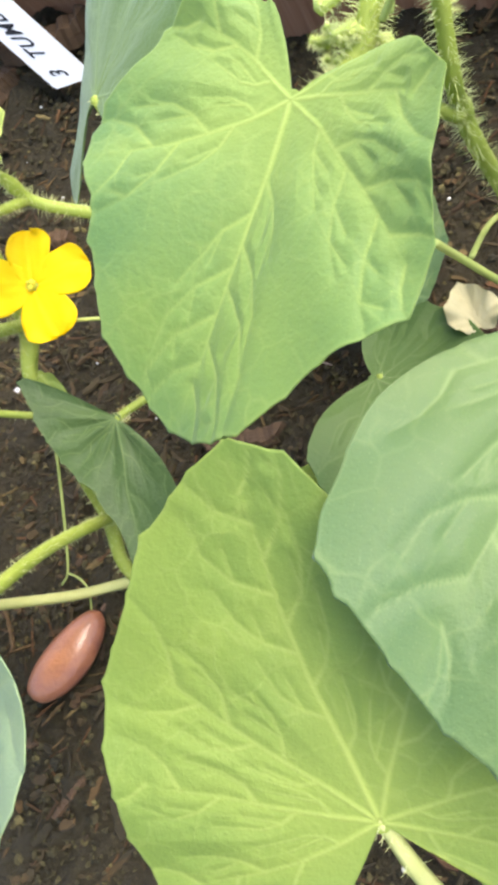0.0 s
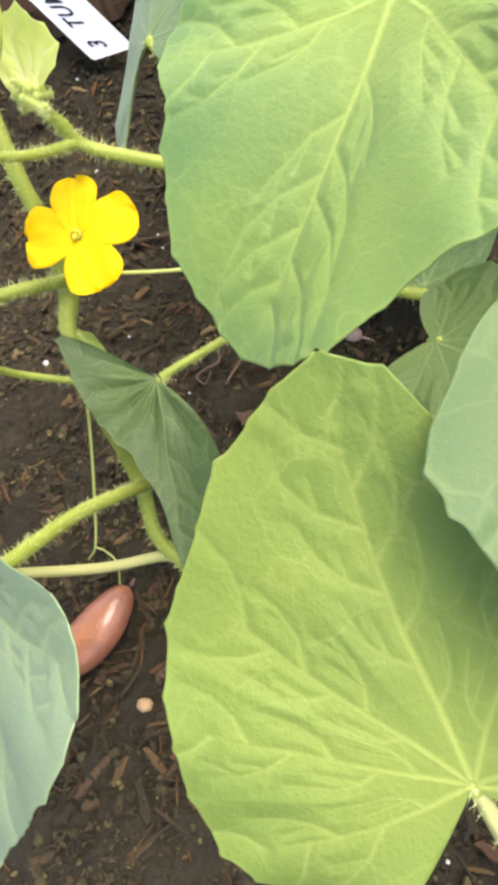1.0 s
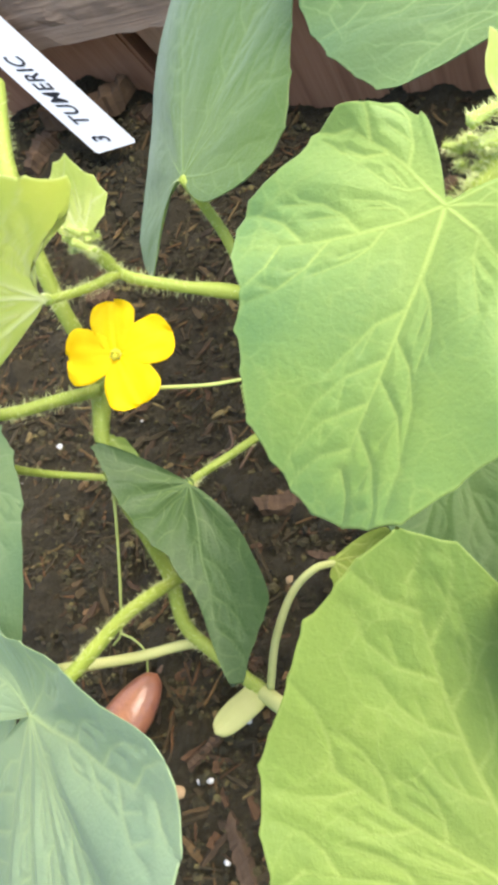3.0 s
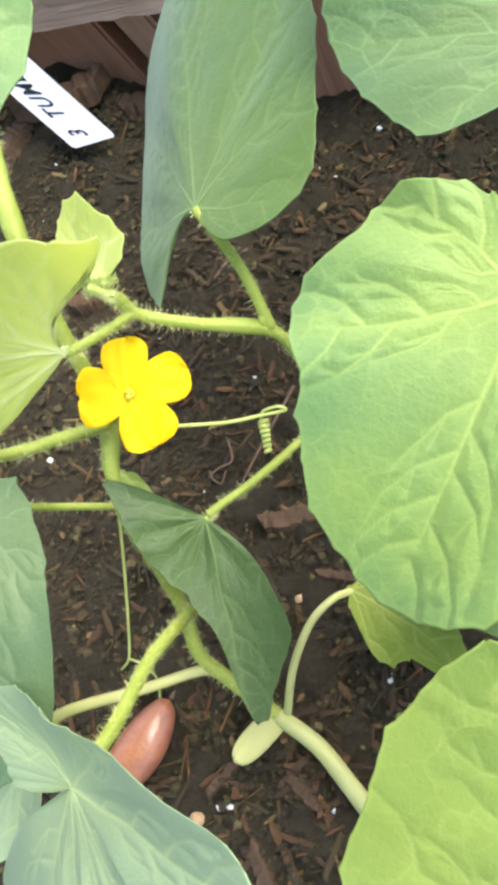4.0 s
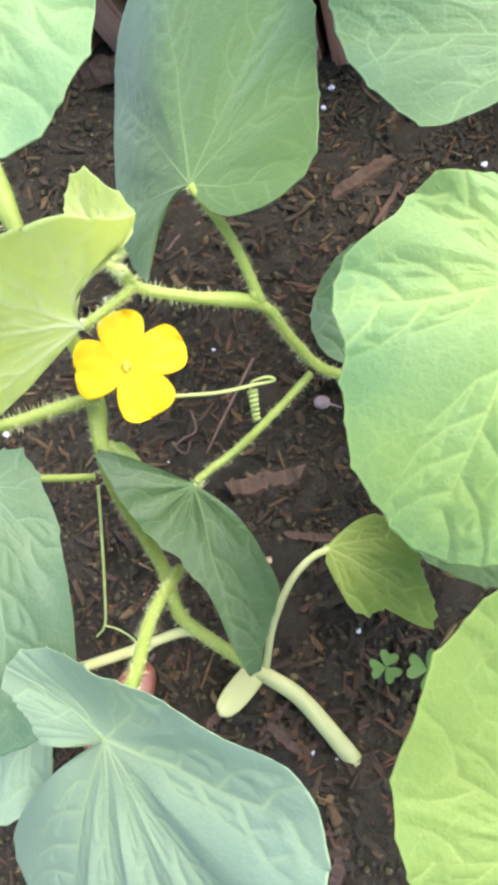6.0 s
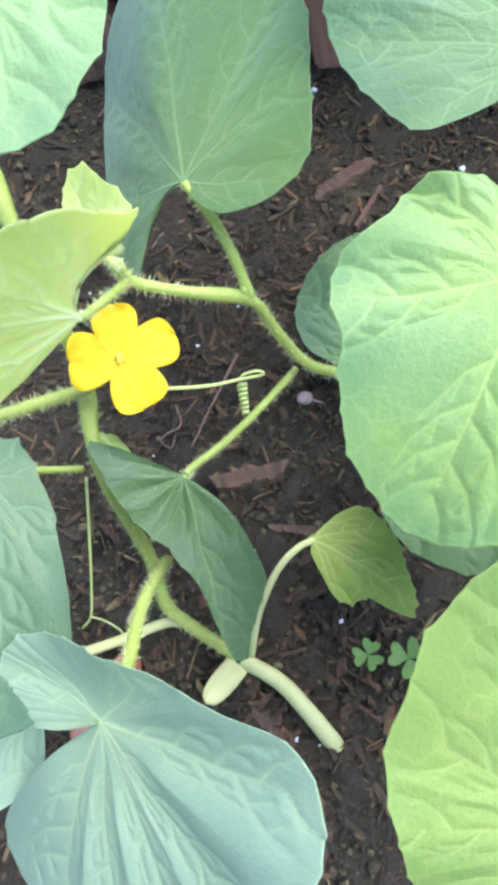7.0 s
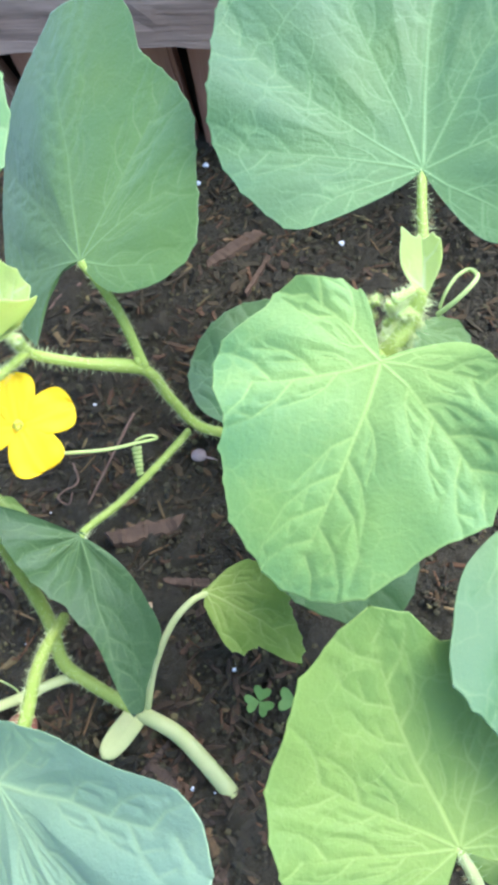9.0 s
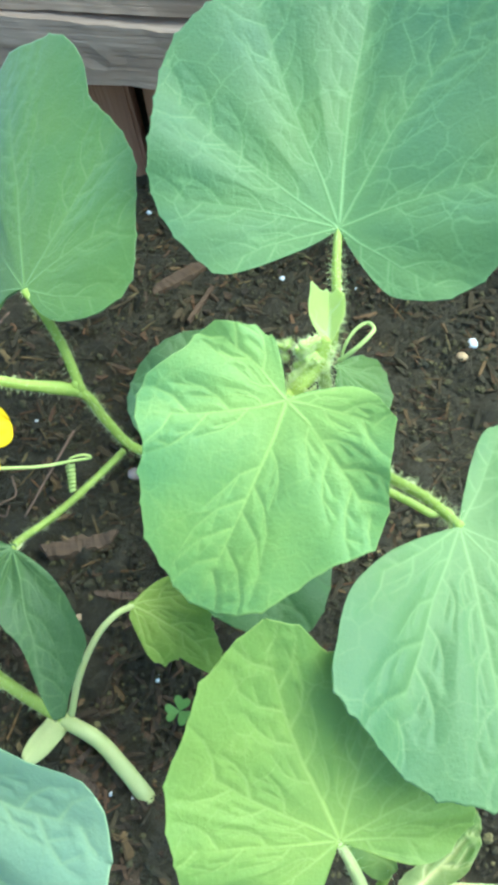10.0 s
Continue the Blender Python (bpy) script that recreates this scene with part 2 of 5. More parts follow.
PERLITE = soft_material("perlite_white", (0.55, 0.55, 0.53), (0.8, 0.8, 0.78), 300, 0.8, 0.0, None, 0.0008)
SEED_TAN = soft_material("seed_tan", (0.34, 0.22, 0.11), (0.50, 0.35, 0.19), 300, 0.6, 0.0, None, 0.0004)
SEED_PINK = soft_material("seed_pink", (0.30, 0.22, 0.18), (0.44, 0.33, 0.28), 300, 0.6, 0.0, None, 0.0004)
TAG_WHITE = soft_material("tag_white", (0.686, 0.695, 0.704), (0.739, 0.748, 0.757), 40, 0.4)
INK = soft_material("ink_black", (0.015, 0.016, 0.02), (0.03, 0.03, 0.035), 200, 0.6)
SOIL = soil_material()
CHIP = crumb_material("bark_chip", [(0.0, (0.0258, 0.0203, 0.0081)), (0.4, (0.0478, 0.0344, 0.0125)), (0.75, (0.0647, 0.0407, 0.0147)), (0.92, (0.1099, 0.0641, 0.0211)), (1.0, (0.1667, 0.1274, 0.0475))])
CHIP_SOLO = crumb_material("bark_chip_single", [(0.0, (0.0276, 0.0182, 0.0084)), (0.4, (0.0513, 0.0309, 0.0129)), (0.75, (0.0696, 0.0366, 0.0152)), (0.92, (0.1182, 0.0576, 0.0219)), (1.0, (0.1791, 0.1142, 0.0492))], 0.95, True)
FIBRE = crumb_material("bark_fibre", [(0.0, (0.0342, 0.0217, 0.0076)), (0.5, (0.0841, 0.0413, 0.0147)), (0.85, (0.1262, 0.0583, 0.0188)), (1.0, (0.1899, 0.1321, 0.0464))])
CRUMB = crumb_material("soil_crumb", [(0.0, (0.0189, 0.0164, 0.0067)), (0.5, (0.0426, 0.0357, 0.0125)), (0.9, (0.0746, 0.0617, 0.0213)), (1.0, (0.1481, 0.1233, 0.0426))])
BARK = wood_material("bark_wood", (0.0280, 0.0160, 0.0075), (0.0680, 0.0390, 0.0180), (0.1200, 0.0740, 0.0360), 0)
BOARD_RED = wood_material("stained_board", (0.150, 0.064, 0.030), (0.310, 0.150, 0.078), (0.420, 0.235, 0.140), 2)
BOARD_TAN = wood_material("sawn_board", (0.190, 0.100, 0.055), (0.400, 0.235, 0.135), (0.520, 0.330, 0.210), 2)
BEAM_GREY = wood_material("weathered_beam", (0.1100, 0.0650, 0.0420), (0.4300, 0.2950, 0.2000), (0.6800, 0.5000, 0.3600), 0)


# ---- building helpers ----
def mesh_from(name, verts, faces, smooth=True):
    me = bpy.data.meshes.new(name)
    me.from_pydata([tuple(v) for v in verts], [], [tuple(f) for f in faces])
    if smooth:
        me.polygons.foreach_set("use_smooth", [True] * len(me.polygons))
    me.update()
    return me


def part(name, me, material, parent=None, label=""):
    me.materials.append(material)
    ob = new(name, me)
    if parent is not None:
        ob.parent = parent
    if label:
        ob["label"] = label
    return ob


def thing(name, at, label, category, group="", kind=""):
    ob = new(name)
    ob.empty_display_size = 0.01
    ob.location = at
    return tagged(ob, label, category, group, kind)


def hung(ob, root):
    """Parent ob to root, keeping ob in world places."""
    bpy.context.view_layer.update()
    ob.parent = root
    ob.matrix_parent_inverse = root.matrix_world.inverted()
    return ob


def spline(points, steps=10):
    """A Catmull-Rom line through the points."""
    p = np.array(points, float)
    p = np.vstack([2 * p[0] - p[1], p, 2 * p[-1] - p[-2]])
    out = []
    for i in range(1, len(p) - 2):
        for s in np.linspace(0, 1, steps, endpoint=False):
            a, b, c, d = p[i - 1:i + 3]
            out.append(0.5 * (2 * b + (c - a) * s + (2 * a - 5 * b + 4 * c - d) * s * s + (3 * b - a - 3 * c + d) * s ** 3))
    out.append(p[-2])
    return np.array(out)


def frames_along(line):
    """Tangent and two normals at each point of a line, turning as little as can be."""
    t = np.gradient(line, axis=0)
    t /= np.linalg.norm(t, axis=1)[:, None] + 1e-12
    a = np.zeros_like(t)
    ref = np.array([0.0, 0.0, 1.0]) if abs(t[0][2]) < 0.9 else np.array([1.0, 0.0, 0.0])
    a[0] = np.cross(t[0], ref)
    for i in range(1, len(t)):
        a[i] = a[i - 1] - t[i] * (a[i - 1] @ t[i])
        a[i] /= np.linalg.norm(a[i]) + 1e-12
    a[0] /= np.linalg.norm(a[0]) + 1e-12
    return t, a, np.cross(t, a)


def tube(points, r0, r1, ridges=0.0, sides=14, steps=12, knobs=()):
    """A round or five-ridged stalk along a line; knobs are swellings as (share of length, size)."""
    line = spline(points, steps)
    t, a, b = frames_along(line)
    k = len(line)
    s = np.linspace(0, 1, k)
    r = r0 + (r1 - r0) * s
    for at, size in knobs:
        r = r * (1 + size * np.exp(-((s - at) / 0.035) ** 2))
    ang = np.linspace(0, 2 * math.pi, sides, endpoint=False)
    prof = 1 + ridges * np.cos(5 * ang)
    verts = (line[:, None] + r[:, None, None] * prof[None, :, None] * (np.cos(ang)[None, :, None] * a[:, None] + np.sin(ang)[None, :, None] * b[:, None])).reshape(-1, 3)
    faces = [(i * sides + j, i * sides + (j + 1) % sides, (i + 1) * sides + (j + 1) % sides, (i + 1) * sides + j) for i in range(k - 1) for j in range(sides)]
    verts = np.vstack([verts, line[0] - t[0] * r[0] * 0.5, line[-1] + t[-1] * r[-1] * 0.5])
    faces += [((j + 1) % sides, j, k * sides) for j in range(sides)]
    faces += [((k - 1) * sides + j, (k - 1) * sides + (j + 1) % sides, k * sides + 1) for j in range(sides)]
    return verts, faces


def hairs(points, r0, r1, count, length, rng, steps=12):
    """Fine stiff hairs standing off a stalk, each a thin three-sided spike."""
    line = spline(points, steps)
    t, a, b = frames_along(line)
    verts, faces = [], []
    for _ in range(int(count * 2.1)):
        f = rng.random() * (len(line) - 1.001)
        i, w = int(f), f - int(f)
        c = line[i] * (1 - w) + line[i + 1] * w
        ang = rng.random() * 2 * math.pi
        out = math.cos(ang) * a[i] + math.sin(ang) * b[i]
        r = r0 + (r1 - r0) * f / len(line)
        way = out + t[i] * rng.uniform(-0.35, 0.35) + np.array([rng.uniform(-0.2, 0.2) for _ in range(3)])
        way /= np.linalg.norm(way)
        side = np.cross(way, t[i])
        side /= np.linalg.norm(side) + 1e-9
        third = np.cross(way, side)
        foot, w0 = c + out * r * 0.9, 0.00009
        n0 = len(verts)
        verts += [foot + side * w0, foot - side * 0.5 * w0 + third * 0.87 * w0, foot - side * 0.5 * w0 - third * 0.87 * w0, foot + way * length * rng.uniform(0.5, 1.15)]
        faces += [(n0, n0 + 1, n0 + 3), (n0 + 1, n0 + 2, n0 + 3), (n0 + 2, n0, n0 + 3)]
    return verts, faces


def stalk(name, root, points, r0, r1, material=None, hair=0, hair_len=0.0018, ridges=0.06, knobs=(), seed=1, label=""):
    """A stem, petiole or tendril with its own coat of hairs."""
    if material is None:
        r0, r1 = 0.80 * r0, 0.80 * r1
    v, f = tube(points, r0, r1, ridges, knobs=knobs)
    ob = hung(part(name, mesh_from(name, v, f), material or STEM_GREEN, None, label), root)
    if hair:
        hv, hf = hairs(points, r0, r1, int(hair * 0.42), hair_len * 1.5, random.Random(seed))
        h = part("stem_hairs", mesh_from("stem_hairs", hv, hf, False), HAIR)
        h.parent = ob
        h["kind"] = "stuff"
    return ob


def ring_radius(mm, theta):
    """Smooth closed outline through evenly spaced radii, given in millimetres."""
    r = np.array(mm, float) / 1000
    n = len(r)
    f = (theta + math.pi) / (2 * math.pi) * n
    i = np.floor(f).astype(int)
    s = f - i
    a, b, c, d = (r[(i + k) % n] for k in (-1, 0, 1, 2))
    tb, tc = (c - a) * 0.4, (d - b) * 0.4
    h = (2 * s ** 3 - 3 * s ** 2 + 1) * b + (s ** 3 - 2 * s ** 2 + s) * tb + (-2 * s ** 3 + 3 * s ** 2) * c + (s ** 3 - s ** 2) * tc
    return np.maximum(h, 0.0008)


def smooth01(x):
    x = np.clip(x, 0, 1)
    return x * x * (3 - 2 * x)


def toothed(R, theta, tooth, pitch, rng):
    """A sinuate edge: nearly straight runs from one small point to the next."""
    nt = len(R)
    slope = np.gradient(R)
    arc = np.cumsum(np.hypot(slope, R * 2 * math.pi / nt))
    at, marks = rng.rand() * pitch, []
    while at < arc[-1]:
        marks.append(int(np.searchsorted(arc, at)))
        at += pitch * rng.uniform(0.7, 1.35)
    marks = sorted(set(marks))
    push = np.array([tooth * rng.uniform(0.35, 1.1) for _ in marks])
    free = smooth01((R - 0.006) / 0.01) * smooth01(1.6 - np.abs(slope) / R * nt / (2 * math.pi))
    out = R.copy()
    for a, b, pa, pb in zip(marks, marks[1:], push, push[1:]):
        if b - a < 2:
            continue
        k = np.arange(a, b + 1)
        ra, rb, d = R[a] + pa * free[a], R[b] + pb * free[b], theta[b] - theta[a]
        chord = ra * rb * math.sin(d) / (ra * np.sin(theta[k] - theta[a]) + rb * np.sin(theta[b] - theta[k]) + 1e-12)
        w = (k - a) / (b - a)
        spike = 0.45 * (pa * np.exp(-(w * (b - a) / nt * 2 * math.pi * ra / 0.0011) ** 2) + pb * np.exp(-((1 - w) * (b - a) / nt * 2 * math.pi * rb / 0.0011) ** 2))
        out[k] = R[k] + free[k] * 0.62 * (chord + 2.6 * spike - R[k])
    return np.maximum(out, 0.0008)


VEIN_FAN = (0, 34, -34, 70, -70, 112, -112)


def leaf(root, spec, material, fine=1.0, cup=0.0, droop=0.0, ruffle=0.0015, waves=5, pleat=0.0, tooth=0.0011, lift=None, crease=0.0, seed=1, label="", quilt=0.0009, vein_w=1.0, pitch=0.009, rib=0.0068, billow=0.0022, name="leaf"):
    """One palmate leaf blade, built round its petiole: outline radii from the tip round through both lobes, veins in a fan
    with side branches, quilted between them, with a toothed and gently waved edge and a real thickness."""
    rng = np.random.RandomState(seed)
    at, u, up = (np.array(spec[k], float) for k in ("at", "tip", "up"))
    u /= np.linalg.norm(u)
    up = up - u * (up @ u)
    up /= np.linalg.norm(up)
    left = np.cross(up, u)
    nt, nr = 4 * int(170 * fine), 4 * int(28 * fine)
    theta = np.linspace(-math.pi, math.pi, nt, endpoint=False)
    R = ring_radius(spec["mm"], theta)
    size = R.max()
    R = toothed(R, theta, tooth, pitch, rng)
    s = np.linspace(0, 1, nr + 1)[1:] ** 0.92
    r = s[:, None] * R[None]
    bent = np.broadcast_to(theta, r.shape)
    if "hook" in spec:
        # a lobe that curves round an open notch beside the stalk
        end, reach, turn_mm, start = spec["hook"]
        bent = bent + np.clip((np.degrees(theta) - start) / (end - start), 0, 1) * np.radians(turn_mm) * (np.minimum(r * 1000, reach) - reach)
    X, Y = r * np.cos(bent), r * np.sin(bent)
    x, y = X.ravel(), Y.ravel()
    # veins
    segs, mains = [], []
    fan = [d + spec.get("turn", 0) + rng.uniform(-5, 5) for d in VEIN_FAN] if "veins" not in spec else spec["veins"]
    fan = [d for d in fan if float(ring_radius(spec["mm"], np.array([radians(d)]))[0]) > 0.012]
    for k, deg in enumerate(fan):
        a = radians(deg)
        L = float(ring_radius(spec["mm"], np.array([a]))[0]) * 0.96
        d = np.array([math.cos(a), math.sin(a)])
        across = np.array([-d[1], d[0]])
        bend = rng.uniform(-0.05, 0.05) * L
        line = [d * L * q + across * bend * math.sin(q * math.pi) + across * rng.uniform(-0.010, 0.010) * L * (0 < q < 1) for q in np.linspace(0, 1, 6)]
        w = 0.00062 if k == 0 else 0.00050
        for i in range(5):
            segs.append((line[i], line[i + 1], w * (1 - 0.15 * i), w * (0.85 - 0.15 * i)))
            mains.append(segs[-1])
        # half the gap to the neighbouring main veins bounds the side veins
        gaps = [[abs((o - deg + 180) % 360 - 180) for o in fan if (s_ * (o - deg)) % 360 < 180 and o != deg] or [50] for s_ in (1, -1)]
        q, side = rng.uniform(0.16, 0.24), rng.choice([-1, 1])
        before = {}
        while q < 0.93:
            f5 = q * 5
            i = min(4, int(f5))
            base = line[i] + (line[i + 1] - line[i]) * (f5 - i)
            gap = radians(min(min(gaps[0 if side > 0 else 1]), 70))
            ang = a + side * radians(rng.uniform(42, 58))
            ln = min(0.75 * L * q * math.tan(gap * 0.5) / math.sin(radians(50)) + 0.006, (1.02 - q) * L * 0.95 + 0.005, 0.036)
            bow = -side * rng.uniform(0.35, 0.6)
            pts = [base]
            for j in range(3):
                e = ang + bow * j * 0.75
                pts.append(pts[-1] + np.array([math.cos(e), math.sin(e)]) * ln * 0.38)
            for j in range(3):
                segs.append((pts[j], pts[j + 1], 0.00040 - 0.00007 * j, 0.00033 - 0.00007 * j))
            # the side vein forks and loops on towards the next one
            for m_ in (1, 2):
                e = ang + side * rng.uniform(0.5, 0.9) * (1 if m_ == 1 else -1.6)
                mid = pts[m_] + np.array([math.cos(e), math.sin(e)]) * ln * rng.uniform(0.22, 0.4)
                segs.append((pts[m_], mid, 0.00026, 0.00020))
                e += rng.uniform(-0.9, 0.9)
                segs.append((mid, mid + np.array([math.cos(e), math.sin(e)]) * ln * rng.uniform(0.2, 0.4), 0.00020, 0.00012))
            # thin cross veins join it to the one before
            if side in before and ln > 0.008:
                old = before[side]
                for m_ in (1, 2):
                    mid = (old[m_] + pts[m_]) / 2 + d * rng.uniform(-0.0008, 0.0008) + across * rng.uniform(-0.0012, 0.0012)
                    segs.append((old[m_], mid, 0.00028, 0.00022))
                    segs.append((mid, pts[m_], 0.00022, 0.00028))
            before[side] = pts
            side = -side
            q += rng.uniform(0.78, 1.2) * rib / L
    P = np.stack([x, y], 1)
    vein, near = np.zeros(len(x)), np.full(len(x), 1.0)
    trough = np.full(len(x), 1.0)
    for p, q, w0, w1 in mains:
        d = q - p
        k = np.clip(((P - p) @ d) / (d @ d), 0, 1)
        trough = np.minimum(trough, np.hypot(*(P - p - k[:, None] * d).T))
    for p, q, w0, w1 in segs:
        d = q - p
        k = np.clip(((P - p) @ d) / (d @ d), 0, 1)
        dist = np.hypot(*(P - p - k[:, None] * d).T)
        w = (w0 + (w1 - w0) * k) * vein_w
        vein = np.maximum(vein, np.exp(-(dist / w) ** 2) * np.clip(w0 / 0.0006, 0.25, 1) * (0.55 if w0 < 0.00027 else 1.0))
        if w0 > 0.00026:
            near = np.minimum(near, dist + 0.0006 * (1 - w0 / 0.0006))
    vein *= 0.68 + 0.30 * np.exp(-np.hypot(x, y) / (0.45 * size))
    far = np.hypot(x, y) / size
    halo = np.exp(-(trough / (0.0052 * (1.05 - 0.7 * far))) ** 2) * np.clip(1.05 - 0.75 * far, 0, 1)
    rr, th, ss = r.ravel(), np.tile(theta, nr), np.repeat(s, nt)
    vein = np.maximum(vein, 0.2 * smooth01((rr - (np.tile(R, nr) - 0.0009)) / 0.0006))
    edge = ss ** 3 * smooth01(rr / (0.45 * size))
    z = quilt * (0.75 - np.exp(-near / 0.0017)) * smooth01(rr / (0.40 * size)) + 0.00025 * vein
    z += billow * (1 - np.exp(-(trough / 0.009) ** 2)) * smooth01(rr / (0.35 * size)) * (1 - 0.5 * edge)
    z += cup * (rr / size) ** 2 - droop * np.clip(x / size, 0, 1) ** 2
    z += crease * np.abs(y)
    fl_, fr_ = (radians(a) for a in spec.get("fold", (0, 0)))
    ca, sa = math.cos(radians(spec.get("turn", 0))), math.sin(radians(spec.get("turn", 0)))
    xm, ym = x * ca + y * sa, y * ca - x * sa
    soft = np.sqrt(ym * ym + spec.get("round", 0.004) ** 2) - spec.get("round", 0.004)
    z -= soft * np.where(ym > 0, math.sin(fl_), math.sin(fr_))
    ym = np.where(ym > 0, ym * math.cos(fl_), ym * math.cos(fr_))
    x, y = xm * ca - ym * sa, xm * sa + ym * ca
    z += pleat * np.cos(th * 360 / 35.0) * smooth01(rr / 0.012) * np.exp(-rr / (0.3 * size))
    z += ruffle * edge * (np.sin(waves * th + rng.rand() * 6) + 0.5 * np.sin((2 * waves + 1) * th + rng.rand() * 6))
    z += 0.0012 * np.sin(x / 0.021 + rng.rand() * 6) * np.sin(y / 0.017 + rng.rand() * 6)
    if lift:
        # the rim on one side turns up: middle angle, half width (degrees), height
        mid, half, high = lift
        d = np.abs((np.degrees(th) - mid + 180) % 360 - 180)
        z = z + high * smooth01((half - d) / (half * 0.6)) * ss ** 1.6
    top = at + x[:, None] * u + y[:, None] * left + z[:, None] * up
    thick = 0.00045 * (1.0 - 0.6 * edge) + 0.0007 * vein
    n = len(x)
    # the lower face is coarser than the upper one
    rows, cols = np.arange(3, nr, 4), np.arange(0, nt, 4)
    pick = (rows[:, None] * nt + cols[None]).ravel()
    low = (top - thick[:, None] * up)[pick]
    m, k = len(pick), len(cols)
    verts = np.vstack([top, low, at, at - 0.0012 * up])
    i, j = np.meshgrid(np.arange(nr - 1), np.arange(nt), indexing="ij")
    a, b = (i * nt + j).ravel(), (i * nt + (j + 1) % nt).ravel()
    c, d = ((i + 1) * nt + (j + 1) % nt).ravel(), ((i + 1) * nt + j).ravel()
    quads = np.stack([a, d, c, b], 1).tolist()
    i, j = np.meshgrid(np.arange(len(rows) - 1), np.arange(k), indexing="ij")
    a, b = (i * k + j).ravel(), (i * k + (j + 1) % k).ravel()
    c, d = ((i + 1) * k + (j + 1) % k).ravel(), ((i + 1) * k + j).ravel()
    quads += (np.stack([a, b, c, d], 1) + n).tolist()
    last, under = (nr - 1) * nt, n + (len(rows) - 1) * k
    for j in range(k):
        quads.append([last + (4 * j + 4 - q) % nt for q in range(5)] + [under + j, under + (j + 1) % k])
    tris = [(n + m, p, (p + 1) % nt) for p in range(nt)] + [(n + m + 1, n + (p + 1) % k, n + p) for p in range(k)]
    me = mesh_from(name, verts, quads + tris)
    av = me.attributes.new("vein", "FLOAT", "POINT")
    av.data.foreach_set("value", np.concatenate([vein, vein[pick], [0.8, 0.8]]).astype(np.float32))
    ao = me.attributes.new("out", "FLOAT", "POINT")
    ao.data.foreach_set("value", np.concatenate([rr / size, (rr / size)[pick], [0, 0]]).astype(np.float32))
    ah = me.attributes.new("halo", "FLOAT", "POINT")
    ah.data.foreach_set("value", np.concatenate([halo, halo[pick], [1, 1]]).astype(np.float32))
    fl = me.attributes.new("flat", "FLOAT_VECTOR", "POINT")
    o = rng.rand(2) * 3
    flat = np.stack([X.ravel() + o[0], Y.ravel() + o[1], np.zeros(n)], 1)
    fl.data.foreach_set("vector", np.vstack([flat, flat[pick], [[o[0], o[1], 0]] * 2]).astype(np.float32).ravel())
    return hung(part(name, me, material, None, label), root)


# ---- the raised bed ----
def soil_height(x, y):
    """The soil's surface: long swells, clods, and a low bank against the boards."""
    h = 0.0035 * np.sin(x * 23 + 1.0) * np.cos(y * 19 + 0.4) + 0.002 * np.sin(x * 61 + y * 47) + 0.0012 * np.sin(x * 150 - y * 90) * np.cos(y * 170)
    h = h + 0.004 * smooth01((y - 0.47) / 0.06)
    return h + 0.054 * np.exp(-((x + 0.292) ** 2 + (y - 0.502) ** 2) / 0.098 ** 2)


def build_soil():
    xs = np.concatenate([np.linspace(-0.62, -0.36, 30)[:-1], np.linspace(-0.36, 0.30, 264), np.linspace(0.30, 0.62, 36)[1:]])
    ys = np.concatenate([np.linspace(-0.55, 0.0, 60)[:-1], np.linspace(0.0, 0.535, 214)])
    gx, gy = np.meshgrid(xs, ys, indexing="ij")
    z = soil_height(gx, gy)
    rng = np.random.RandomState(3)
    z += rng.rand(*gx.shape) * 0.0028 - 0.0014
    for _ in range(1500):
        cx, cy, r = rng.uniform(-0.34, 0.28), rng.uniform(0.0, 0.53), rng.uniform(0.003, 0.012)
        z += np.maximum(0, 1 - ((gx - cx) ** 2 + (gy - cy) ** 2) / r ** 2) * r * rng.uniform(-0.4, 0.5)
    nx, ny = gx.shape
    verts = np.stack([gx, gy, z], 2).reshape(-1, 3)
    i, j = np.meshgrid(np.arange(nx - 1), np.arange(ny - 1), indexing="ij")
    a = (i * ny + j).ravel()
    faces = np.stack([a, a + ny, a + ny + 1, a + 1], 1)
    ob = part("soil", mesh_from("soil", verts, faces.tolist()), SOIL)
    return tagged(ob, "dark brown crumbly potting soil filling a raised bed", "soil", kind="structure")


def chip_shape(rng, l, w, h, k=5):
    """A torn flake of bark: a bent, tapered slab with broken ends and ragged sides."""
    verts = []
    bow, skew = rng.uniform(-0.25, 0.25) * h * 2, rng.uniform(-0.3, 0.3) * w
    rag = 0.28 if k < 8 else 0.07
    for i in range(k):
        s = i / (k - 1) - 0.5
        ww = w * (0.5 + 0.5 * math.cos(s * 2.5)) * rng.uniform(1 - rag, 1 + rag * 0.6)
        zz, yy = bow * (4 * s * s) + rng.uniform(-0.12, 0.12) * h, skew * s * 2 + rng.uniform(-rag, rag) * 0.35 * w
        xx = l * s
        e = rng.uniform(-0.1, 0.1) * l if i in (0, k - 1) else rng.uniform(-0.25, 0.25) * l / k
        verts += [(xx + e, yy - ww / 2, zz - h / 2), (xx - e, yy + ww / 2, zz - h / 2), (xx - e * 0.6, yy + ww * rng.uniform(0.25, 0.44), zz + h * rng.uniform(0.3, 0.55)), (xx + e * 0.6, yy - ww * rng.uniform(0.25, 0.44), zz + h * rng.uniform(0.3, 0.55))]
    faces = [(4 * i + a, 4 * i + (a + 1) % 4, 4 * (i + 1) + (a + 1) % 4, 4 * (i + 1) + a) for i in range(k - 1) for a in range(4)]
    faces += [(3, 2, 1, 0), (4 * k - 4, 4 * k - 3, 4 * k - 2, 4 * k - 1)]
    return np.array(verts), faces


